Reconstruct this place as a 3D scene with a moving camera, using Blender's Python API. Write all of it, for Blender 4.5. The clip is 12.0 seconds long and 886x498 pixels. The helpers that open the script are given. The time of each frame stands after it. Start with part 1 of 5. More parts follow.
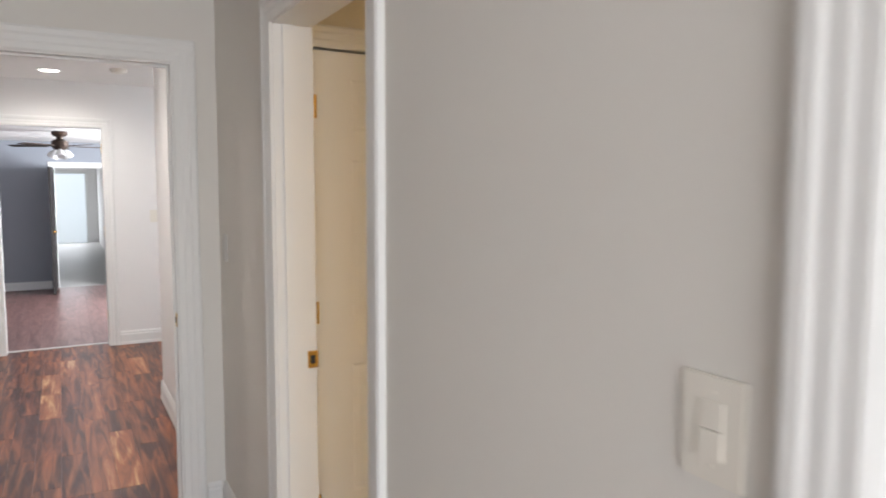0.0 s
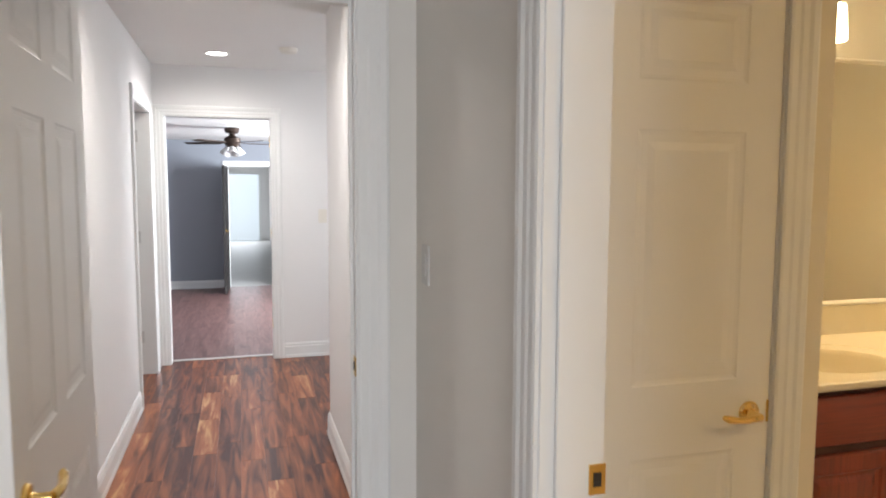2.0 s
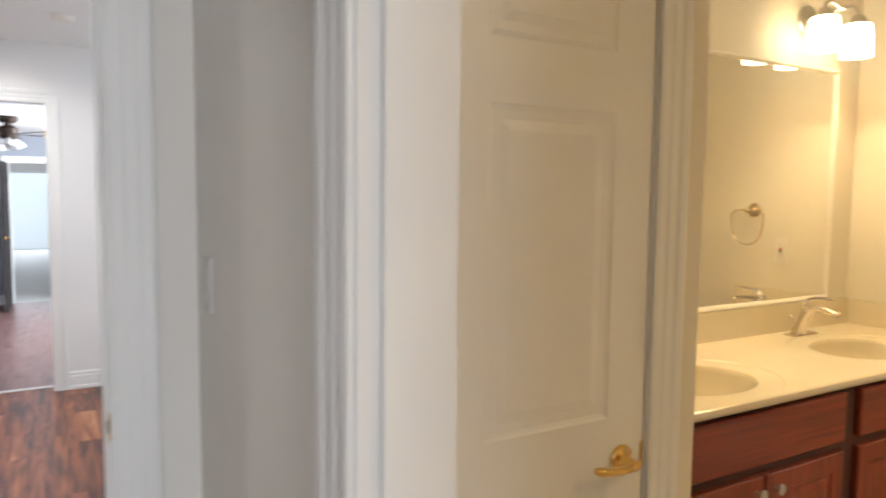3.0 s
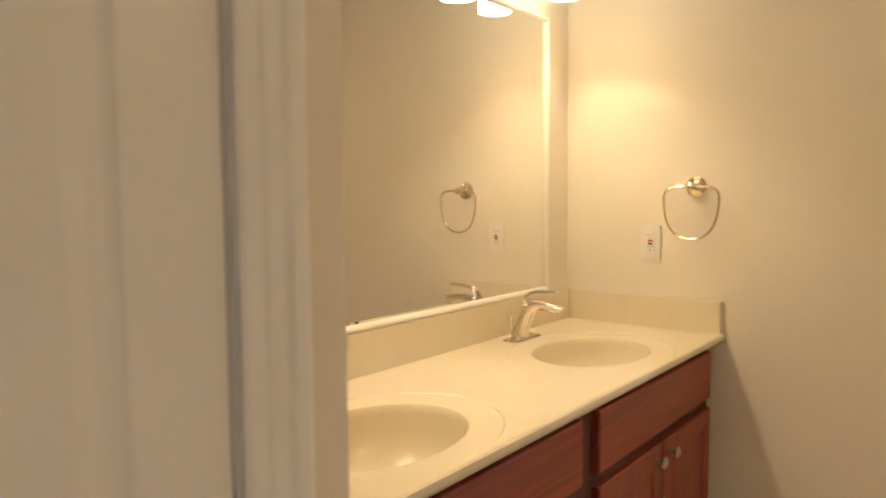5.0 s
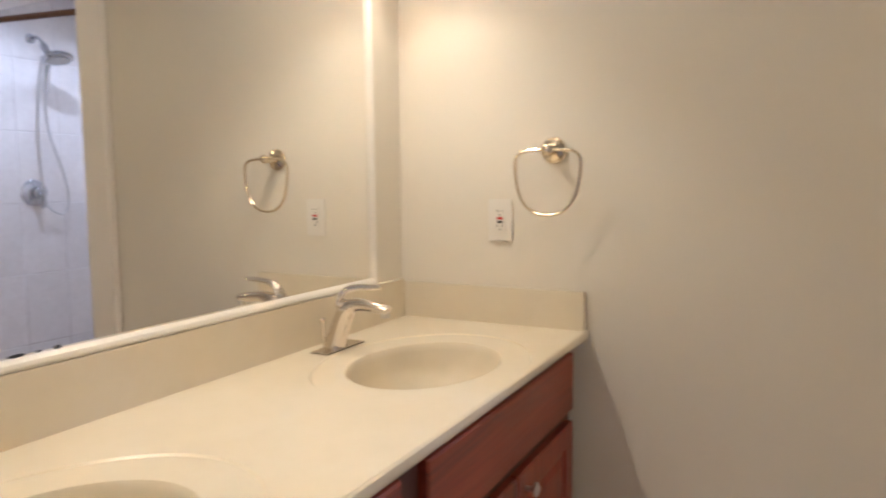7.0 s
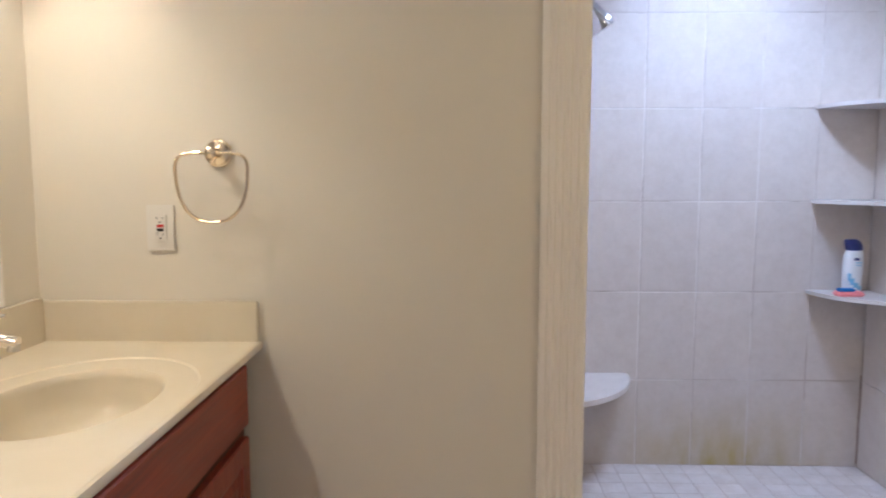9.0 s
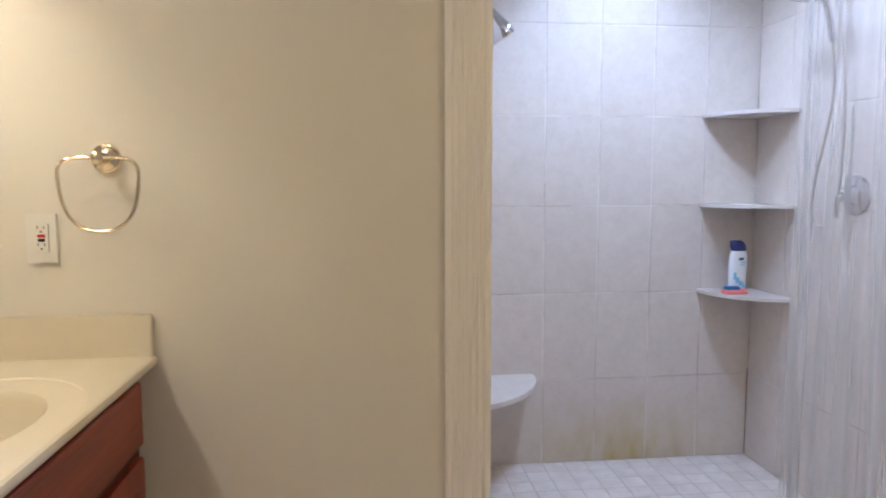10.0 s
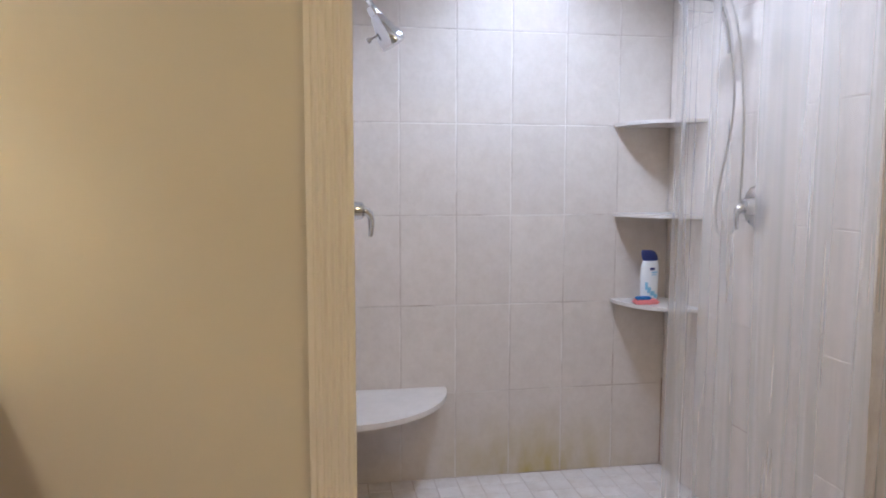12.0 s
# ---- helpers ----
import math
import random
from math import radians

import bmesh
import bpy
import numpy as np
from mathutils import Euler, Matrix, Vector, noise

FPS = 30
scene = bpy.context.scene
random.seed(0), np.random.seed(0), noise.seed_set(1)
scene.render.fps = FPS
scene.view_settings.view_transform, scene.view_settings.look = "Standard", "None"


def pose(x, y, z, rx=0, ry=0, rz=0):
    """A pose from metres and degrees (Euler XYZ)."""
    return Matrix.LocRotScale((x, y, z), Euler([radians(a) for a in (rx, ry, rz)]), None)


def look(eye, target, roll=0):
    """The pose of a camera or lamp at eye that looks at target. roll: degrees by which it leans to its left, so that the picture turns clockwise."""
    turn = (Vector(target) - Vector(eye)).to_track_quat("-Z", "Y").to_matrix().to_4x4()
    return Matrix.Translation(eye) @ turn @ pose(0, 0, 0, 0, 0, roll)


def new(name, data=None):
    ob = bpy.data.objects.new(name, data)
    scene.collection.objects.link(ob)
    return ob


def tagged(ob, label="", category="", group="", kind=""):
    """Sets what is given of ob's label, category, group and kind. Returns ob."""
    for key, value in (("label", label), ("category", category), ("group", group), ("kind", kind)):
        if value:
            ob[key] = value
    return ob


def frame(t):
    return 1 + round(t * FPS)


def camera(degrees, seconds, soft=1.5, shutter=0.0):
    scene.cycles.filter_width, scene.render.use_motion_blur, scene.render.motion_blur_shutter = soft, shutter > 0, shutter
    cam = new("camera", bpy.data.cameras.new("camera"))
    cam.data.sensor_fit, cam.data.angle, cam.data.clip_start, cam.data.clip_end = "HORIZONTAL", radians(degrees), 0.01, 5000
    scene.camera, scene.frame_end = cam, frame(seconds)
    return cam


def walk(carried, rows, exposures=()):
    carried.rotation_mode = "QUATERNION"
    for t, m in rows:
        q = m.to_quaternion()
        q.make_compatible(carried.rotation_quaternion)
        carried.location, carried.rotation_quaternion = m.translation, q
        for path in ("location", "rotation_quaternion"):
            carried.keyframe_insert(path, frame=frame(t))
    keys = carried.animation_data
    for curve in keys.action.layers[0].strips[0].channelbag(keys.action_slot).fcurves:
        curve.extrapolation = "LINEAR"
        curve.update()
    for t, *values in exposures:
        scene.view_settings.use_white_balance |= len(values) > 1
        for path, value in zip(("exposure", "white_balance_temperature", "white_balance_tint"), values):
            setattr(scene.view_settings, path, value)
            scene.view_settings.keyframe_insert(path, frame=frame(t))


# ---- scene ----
cam = camera(65.3, 12.0, soft=1.8, shutter=0.5)
PATH = [
    (0, (0.043, -0.034, 1.501), (1.005, 1.71, 1.324), 0.2),
    (0.5, (0.075, 0.271, 1.487), (0.915, 2.077, 1.307), -0.1),
    (1, (0.104, 0.56, 1.497), (0.759, 2.441, 1.313), -0.0),
    (1.5, (0.106, 0.832, 1.468), (0.653, 2.747, 1.29), 0.0),
    (2, (0.141, 1.105, 1.462), (0.701, 3.017, 1.287), 0.2),
    (2.5, (0.236, 1.345, 1.428), (0.973, 3.197, 1.265), 0.6),
    (3, (0.363, 1.535, 1.438), (1.36, 3.261, 1.278), 0.6),
    (3.3, (0.445, 1.608, 1.425), (1.568, 3.257, 1.287), 0.3),
    (3.7, (0.568, 1.784, 1.428), (1.868, 3.297, 1.291), 0.3),
    (5.5, (1.285, 2.027, 1.322), (2.856, 3.255, 1.168), -0.7),
    (6, (1.438, 2.108, 1.327), (3.011, 3.328, 1.138), -0.9),
    (6.5, (1.512, 2.182, 1.297), (3.171, 3.284, 1.115), -0.8),
    (7, (1.593, 2.178, 1.288), (3.361, 3.094, 1.103), -0.6),
    (7.5, (1.63, 2.163, 1.301), (3.499, 2.843, 1.098), -0.5),
    (9.5, (1.646, 2.166, 1.319), (3.633, 2.059, 1.118), -0.0),
    (10, (1.651, 2.156, 1.32), (3.629, 1.939, 1.125), -0.1),
    (10.5, (1.651, 2.091, 1.334), (3.622, 1.816, 1.134), -0.1),
    (11, (1.683, 2.048, 1.342), (3.649, 1.74, 1.144), -0.1),
    (11.5, (1.687, 1.972, 1.361), (3.651, 1.655, 1.156), -0.1),
    (12, (1.697, 1.915, 1.348), (3.661, 1.588, 1.16), 0.1),
]
EXPOSURES = [
    (0.0, 0.12, 6450, 12),
    (0.5, 0.17, 6450, 13),
    (1.0, 0.08, 6400, 12),
    (2.0, 0.18, 6300, 11),
    (3.0, 0.18, 6150, 11),
    (3.7, 0.18, 6600, 11),
    (5.5, 0.08, 5350, 18),
    (6.5, 0.03, 4800, 19),
    (7.5, 0.0, 4480, 19),
    (9.5, 0.0, 4500, 16),
    (10.5, -0.03, 4700, 14),
    (12.0, -0.08, 4930, 14),
]
walk(cam, [(t, look(eye, target, roll)) for t, eye, target, roll in PATH], EXPOSURES)

# ---- world and lights ----
world = bpy.data.worlds.new("sky")
scene.world = world
world.use_nodes = True
wn = world.node_tree
sky = wn.nodes.new("ShaderNodeTexSky")
sky.sky_type, sky.sun_disc = "NISHITA", False
sky.sun_elevation, sky.sun_rotation = radians(40), radians(200)
wn.links.new(sky.outputs[0], wn.nodes["Background"].inputs[0])
wn.nodes["Background"].inputs[1].default_value = 0.12


def lamp(name, kind, eye, target, power, colour, size=0.1, size_y=None, spot=None, blend=0.5):
    d = bpy.data.lights.new(name, kind)
    d.energy, d.color = power, colour
    if kind == "AREA":
        d.size = size
        if size_y:
            d.shape, d.size_y = "RECTANGLE", size_y
        else:
            d.shape = "DISK"
    else:
        d.shadow_soft_size = size
    if kind == "SPOT":
        d.spot_size, d.spot_blend = radians(spot), blend
    ob = new(name, d)
    ob.matrix_world = look(eye, target)
    return ob


BULB = (1.0, 0.75, 0.4)
WARM, COOL, DAY, WHITE = (1.0, 0.65, 0.23), (1.0, 0.97, 0.95), (0.92, 0.96, 1.0), (1.0, 0.94, 0.87)
SHADES = [(2.865, 3.085), (3.075, 3.085), (1.905, 3.085), (2.115, 3.085)]
for sx, sy in SHADES:
    lamp("vanity_bulb", "SPOT", (sx, sy, 2.02), (sx, sy - 0.1, 1.0), 10.4, BULB, 0.03, spot=104, blend=0.4)
# Fill added to lift the bathroom walls; this source is assumed and out of view.
lamp("bath_fill_bulb", "AREA", (2.2, 0.9, 2.352), (2.2, 0.9, 0), 14.0, WARM, 0.26)
lamp("shower_downlight", "SPOT", (3.82, 1.05, 2.43), (3.82, 1.05, 0), 58, COOL, 0.05, spot=158, blend=0.6)
lamp("shower_downlight", "SPOT", (4.36, 1.02, 2.43), (4.36, 1.02, 0), 22, COOL, 0.05, spot=158, blend=0.6)
lamp("hall_downlight_or_fill", "SPOT", (0.0, 6.52, 2.425), (0.0, 6.52, 0), 60, WHITE, 0.06, spot=165, blend=1.0)
# Extra lamp at y = 4.2, added to brighten the hall; no source known there.
lamp("hall_downlight_or_fill", "SPOT", (0.05, 4.2, 2.425), (0.05, 4.2, 0), 74, WHITE, 0.06, spot=165, blend=1.0)
lamp("bedroom_window_light", "AREA", (-0.6, -2.98, 1.5), (-0.6, 0, 1.3), 102, (0.95, 0.98, 1.0), 2.0, 1.4)
lamp("far_window_light", "AREA", (2.28, 10.2, 1.35), (0, 10.2, 1.0), 290, DAY, 1.6, 1.3)
# Added daylight-coloured fill for the side hall; its wall has no window.
lamp("hall_side_fill", "AREA", (2.36, 6.1, 1.5), (0, 6.1, 1.2), 22, DAY, 0.9, 1.2)
lamp("end_window_light", "AREA", (0.04, 22.9, 0.9), (0.04, 0, 0.8), 24, DAY, 1.2, 1.8)

# ---- materials ----


def mat(name, colour, rough=0.5, metal=0.0, var=0.06, scale=3.0, bump=0.0, bump_scale=200.0, coat=0.0, fine=0.0, rand=0.0, stretch=None):
    """Principled paint: broad tone change, fine grain, relief, and a change from piece to piece."""
    m = bpy.data.materials.new(name)
    m.use_nodes = True
    nt = m.node_tree
    b = nt.nodes["Principled BSDF"]
    b.inputs["Roughness"].default_value, b.inputs["Metallic"].default_value = rough, metal
    b.inputs["Coat Weight"].default_value = coat
    b.inputs["Coat Roughness"].default_value = 0.08
    tc = nt.nodes.new("ShaderNodeTexCoord")
    mp = nt.nodes.new("ShaderNodeMapping")
    if stretch:
        mp.inputs["Scale"].default_value = stretch
    geo = nt.nodes.new("ShaderNodeNewGeometry")
    nt.links.new(geo.outputs["Position"], mp.inputs["Vector"])
    n1 = nt.nodes.new("ShaderNodeTexNoise")
    n1.inputs["Scale"].default_value, n1.inputs["Detail"].default_value = scale, 5
    n2 = nt.nodes.new("ShaderNodeTexNoise")
    n2.inputs["Scale"].default_value, n2.inputs["Detail"].default_value = bump_scale, 4
    nt.links.new(mp.outputs[0], n1.inputs["Vector"])
    nt.links.new(mp.outputs[0], n2.inputs["Vector"])
    mul = nt.nodes.new("ShaderNodeMath")
    mul.operation = "MULTIPLY_ADD"
    mul.inputs[1].default_value, mul.inputs[2].default_value = 2 * var, 1 - var
    nt.links.new(n1.outputs["Fac"], mul.inputs[0])
    mul2 = nt.nodes.new("ShaderNodeMath")
    mul2.operation = "MULTIPLY_ADD"
    mul2.inputs[1].default_value, mul2.inputs[2].default_value = 2 * fine, 1 - fine
    nt.links.new(n2.outputs["Fac"], mul2.inputs[0])
    mm = nt.nodes.new("ShaderNodeMath")
    mm.operation = "MULTIPLY"
    nt.links.new(mul.outputs[0], mm.inputs[0])
    nt.links.new(mul2.outputs[0], mm.inputs[1])
    last = mm
    if rand:
        oi = nt.nodes.new("ShaderNodeObjectInfo")
        r = nt.nodes.new("ShaderNodeMath")
        r.operation = "MULTIPLY_ADD"
        r.inputs[1].default_value, r.inputs[2].default_value = 2 * rand, 1 - rand
        nt.links.new(oi.outputs["Random"], r.inputs[0])
        q = nt.nodes.new("ShaderNodeMath")
        q.operation = "MULTIPLY"
        nt.links.new(mm.outputs[0], q.inputs[0])
        nt.links.new(r.outputs[0], q.inputs[1])
        last = q
    sc = nt.nodes.new("ShaderNodeVectorMath")
    sc.operation = "SCALE"
    sc.inputs[0].default_value = colour
    nt.links.new(last.outputs[0], sc.inputs["Scale"])
    nt.links.new(sc.outputs[0], b.inputs["Base Color"])
    if bump:
        bp = nt.nodes.new("ShaderNodeBump")
        bp.inputs["Strength"].default_value, bp.inputs["Distance"].default_value = bump, 0.002
        nt.links.new(n2.outputs["Fac"], bp.inputs["Height"])
        nt.links.new(bp.outputs[0], b.inputs["Normal"])
    return m


def wood(name, dark, light, rough, along, rand=0.0, ring=16.0, coat=0.0):
    """Wood with long grain along one axis; each piece has a tone of its own."""
    m = bpy.data.materials.new(name)
    m.use_nodes = True
    nt = m.node_tree
    b = nt.nodes["Principled BSDF"]
    b.inputs["Coat Weight"].default_value, b.inputs["Coat Roughness"].default_value = coat, 0.15
    geo = nt.nodes.new("ShaderNodeNewGeometry")
    oi = nt.nodes.new("ShaderNodeObjectInfo")
    mp = nt.nodes.new("ShaderNodeMapping")
    mp.inputs["Scale"].default_value = [1.2 if k == along else ring for k in range(3)]
    off = nt.nodes.new("ShaderNodeVectorMath")
    off.operation = "SCALE"
    off.inputs[0].default_value = (7.0, 13.0, 5.0)
    nt.links.new(oi.outputs["Random"], off.inputs["Scale"])
    add = nt.nodes.new("ShaderNodeVectorMath")
    nt.links.new(geo.outputs["Position"], add.inputs[0])
    nt.links.new(off.outputs[0], add.inputs[1])
    nt.links.new(add.outputs[0], mp.inputs["Vector"])
    n = nt.nodes.new("ShaderNodeTexNoise")
    n.inputs["Scale"].default_value, n.inputs["Detail"].default_value, n.inputs["Distortion"].default_value = 1.6, 8, 0.9
    nt.links.new(mp.outputs[0], n.inputs["Vector"])
    fine = nt.nodes.new("ShaderNodeTexNoise")
    fine.inputs["Scale"].default_value, fine.inputs["Detail"].default_value = 9.0, 4
    nt.links.new(mp.outputs[0], fine.inputs["Vector"])
    mixf = nt.nodes.new("ShaderNodeMath")
    mixf.operation = "MULTIPLY_ADD"
    mixf.inputs[1].default_value = 0.35
    nt.links.new(fine.outputs["Fac"], mixf.inputs[0])
    if rand:   # bold figure inside each board
        bold = nt.nodes.new("ShaderNodeMath")
        bold.operation = "MULTIPLY_ADD"
        bold.inputs[1].default_value, bold.inputs[2].default_value = 2.0, -0.5
        nt.links.new(n.outputs["Fac"], bold.inputs[0])
        nt.links.new(bold.outputs[0], mixf.inputs[2])
    else:
        nt.links.new(n.outputs["Fac"], mixf.inputs[2])
    ramp = nt.nodes.new("ShaderNodeValToRGB")
    ramp.color_ramp.elements[0].position, ramp.color_ramp.elements[1].position = (0.3 if rand else 0.42), 1.0
    if rand:
        stretch = nt.nodes.new("ShaderNodeMath")
        stretch.operation = "MULTIPLY"
        stretch.inputs[1].default_value = 1 / (1 + 0.8 * rand)
    ramp.color_ramp.elements[0].color, ramp.color_ramp.elements[1].color = (*dark, 1), (*light, 1)
    shift = nt.nodes.new("ShaderNodeMath")
    shift.operation = "MULTIPLY_ADD"
    shift.inputs[1].default_value = rand
    pw = nt.nodes.new("ShaderNodeMath")
    pw.operation = "POWER"
    pw.inputs[1].default_value = 3.0
    nt.links.new(oi.outputs["Random"], pw.inputs[0])
    nt.links.new(pw.outputs[0], shift.inputs[0])
    nt.links.new(mixf.outputs[0], shift.inputs[2])
    if rand:
        nt.links.new(shift.outputs[0], stretch.inputs[0])
        nt.links.new(stretch.outputs[0], ramp.inputs[0])
    else:
        nt.links.new(shift.outputs[0], ramp.inputs[0])
    nt.links.new(ramp.outputs[0], b.inputs["Base Color"])
    rr = nt.nodes.new("ShaderNodeMath")
    rr.operation = "MULTIPLY_ADD"
    rr.inputs[1].default_value, rr.inputs[2].default_value = 0.2, rough - 0.1
    nt.links.new(fine.outputs["Fac"], rr.inputs[0])
    nt.links.new(rr.outputs[0], b.inputs["Roughness"])
    bp = nt.nodes.new("ShaderNodeBump")
    bp.inputs["Strength"].default_value, bp.inputs["Distance"].default_value = 0.12, 0.001
    nt.links.new(fine.outputs["Fac"], bp.inputs["Height"])
    nt.links.new(bp.outputs[0], b.inputs["Normal"])
    return m


def glow(name, colour, strength):
    m = bpy.data.materials.new(name)
    m.use_nodes = True
    b = m.node_tree.nodes["Principled BSDF"]
    b.inputs["Base Color"].default_value = (*colour, 1)
    b.inputs["Emission Color"].default_value = (*colour, 1)
    b.inputs["Emission Strength"].default_value = strength
    return m


M_GREY = mat("grey_wall_paint", (0.72, 0.697, 0.655), 0.75, var=0.03, scale=1.5, bump=0.15, bump_scale=350)
M_GREYP = mat("grey_painted_plate", (0.6, 0.59, 0.57), 0.5, var=0.02)
M_HALL = mat("white_wall_paint", (0.78, 0.77, 0.76), 0.7, var=0.02, scale=1.5, bump=0.15, bump_scale=350)
M_BATH = mat("bath_wall_paint", (0.72, 0.668, 0.565), 0.6, var=0.03, scale=1.5, bump=0.18, bump_scale=300)
M_BLUE = mat("blue_grey_wall_paint", (0.3, 0.322, 0.36), 0.7, var=0.03, scale=1.5, bump=0.1, bump_scale=300)
M_CEIL = mat("ceiling_paint", (0.78, 0.77, 0.75), 0.85, var=0.02, scale=2, bump=0.25, bump_scale=180)
M_TRIM = mat("white_gloss_trim", (0.77, 0.77, 0.755), 0.45, var=0.02, scale=4, bump=0.05, bump_scale=60)
M_DOOR = mat("white_door_paint", (0.78, 0.775, 0.76), 0.38, var=0.02, scale=4, bump=0.06, bump_scale=90)
M_CREAM = mat("cream_trim", (0.88, 0.83, 0.75), 0.45, var=0.02, scale=4, bump=0.05, bump_scale=60)
M_BRASS = mat("polished_brass", (0.85, 0.58, 0.2), 0.16, 1.0, var=0.05, scale=40)
M_NICKEL = mat("polished_nickel", (0.66, 0.6, 0.5), 0.12, 1.0, var=0.05, scale=40)
M_PALEBRASS = mat("pale_brass", (0.8, 0.7, 0.52), 0.14, 1.0, var=0.05, scale=40)
M_FRAME = mat("cream_white_frame", (0.76, 0.72, 0.64), 0.3, var=0.03, scale=6)
M_CAULK = mat("stained_caulk", (0.32, 0.23, 0.17), 0.6, var=0.4, scale=14)
M_FAUCET = mat("warm_chrome", (0.78, 0.73, 0.66), 0.09, 1.0, var=0.03, scale=40)
M_CHROME = mat("chrome", (0.62, 0.63, 0.66), 0.06, 1.0, var=0.03, scale=40)
M_SATIN = mat("brushed_nickel", (0.6, 0.58, 0.54), 0.3, 1.0, var=0.06, scale=60)
M_MARBLE = mat("cultured_marble", (0.69, 0.61, 0.45), 0.3, var=0.04, scale=5, coat=0.5, fine=0.02, bump_scale=30)
M_GROUT_FLOOR = mat("floor_grout", (0.58, 0.52, 0.475), 0.9, var=0.2, scale=6, bump=0.3, bump_scale=300)
M_GROUT = mat("grout", (0.72, 0.685, 0.64), 0.9, var=0.2, scale=6, bump=0.3, bump_scale=300)
M_TILE = mat("shower_wall_tile", (0.66, 0.605, 0.545), 0.32, var=0.06, scale=11, bump=0.1, bump_scale=60, fine=0.05, rand=0.03)
M_MOSAIC = mat("shower_floor_tile", (0.72, 0.68, 0.65), 0.45, var=0.1, scale=14, bump=0.2, bump_scale=90, fine=0.06, rand=0.04)
M_SLAB = mat("white_marble_slab", (0.68, 0.645, 0.6), 0.25, var=0.08, scale=7, fine=0.05, bump_scale=40)
M_PLASTIC = mat("white_plastic", (0.75, 0.715, 0.645), 0.35, var=0.01)
M_BLACK = mat("black_plastic", (0.02, 0.02, 0.02), 0.4)
M_RED = mat("red_plastic", (0.5, 0.03, 0.02), 0.4)
M_DARKRED = mat("dark_red_rosette", (0.13, 0.012, 0.01), 0.35, var=0.1, scale=60)
M_ROD = mat("brown_rod", (0.12, 0.055, 0.035), 0.4, 0.3, var=0.2, scale=20)
M_GREEN = mat("green_rings", (0.1, 0.22, 0.17), 0.35)
M_DARKWOOD = mat("dark_door_stain", (0.022, 0.019, 0.018), 0.6, var=0.3, scale=8)
M_BRONZE = mat("bronze_fan", (0.06, 0.04, 0.03), 0.4, 0.6)
M_FLOORTILE = mat("beige_floor_tile", (0.5, 0.45, 0.38), 0.4, var=0.1, scale=5)
M_CARPET = mat("pale_floor", (0.5, 0.49, 0.47), 0.5, var=0.06, scale=5, bump=0.1, bump_scale=200)
M_PINK = mat("pink_sponge", (0.85, 0.3, 0.3), 0.9, bump=0.6, bump_scale=500, var=0.1, scale=60)
M_BLUESP = mat("blue_sponge", (0.05, 0.2, 0.5), 0.9, bump=0.6, bump_scale=500, var=0.1, scale=60)
M_BOTTLE = mat("white_bottle", (0.78, 0.8, 0.82), 0.25)
M_NAVY = mat("navy_cap", (0.02, 0.03, 0.14), 0.3)
M_SKYBLUE = mat("light_blue_print", (0.25, 0.5, 0.68), 0.3, var=0.2, scale=60)
M_PLANK = wood("acacia_floor", (0.05, 0.008, 0.004), (0.36, 0.115, 0.04), 0.36, 1, rand=0.55, ring=13, coat=0.12)
tan = M_PLANK.node_tree.nodes["Color Ramp"].color_ramp
tan.elements[0].position, tan.elements[1].position = 0.36, 0.8
tan.elements.new(1.0).color = (0.6, 0.36, 0.16, 1)
M_PLANK2 = wood("red_brown_floor", (0.085, 0.042, 0.04), (0.2, 0.11, 0.098), 0.42, 1, rand=0.2, ring=9, coat=0.08)
M_CAB_H = wood("cherry_cabinet_across", (0.125, 0.017, 0.007), (0.32, 0.052, 0.017), 0.4, 0, ring=26, coat=0.15)
M_CAB_V = wood("cherry_cabinet_upright", (0.125, 0.017, 0.007), (0.32, 0.052, 0.017), 0.4, 2, ring=26, coat=0.15)
# Cherry darkened to carry the shade between the fronts; also the base under planks.
M_CABSHADE_SUBFLOOR = mat("cherry_shade_and_subfloor", (0.06, 0.018, 0.009), 0.5, var=0.15, scale=12)
M_SHADE = glow("lit_frosted_shade", (1.0, 0.79, 0.46), 9.5)
M_DOME = glow("lit_dome_glass", (1.0, 0.79, 0.46), 3.5)
M_CAN = glow("lit_lens", (1.0, 0.97, 0.9), 9.0)
M_OUT = glow("bright_sky_backdrop", (0.86, 0.94, 0.97), 0.52)
M_FANGLASS = mat("frosted_fan_glass", (0.75, 0.75, 0.74), 0.3)
M_MIRROR = mat("mirror_silver", (0.9, 0.9, 0.88), 0.012, 1.0, var=0.0)


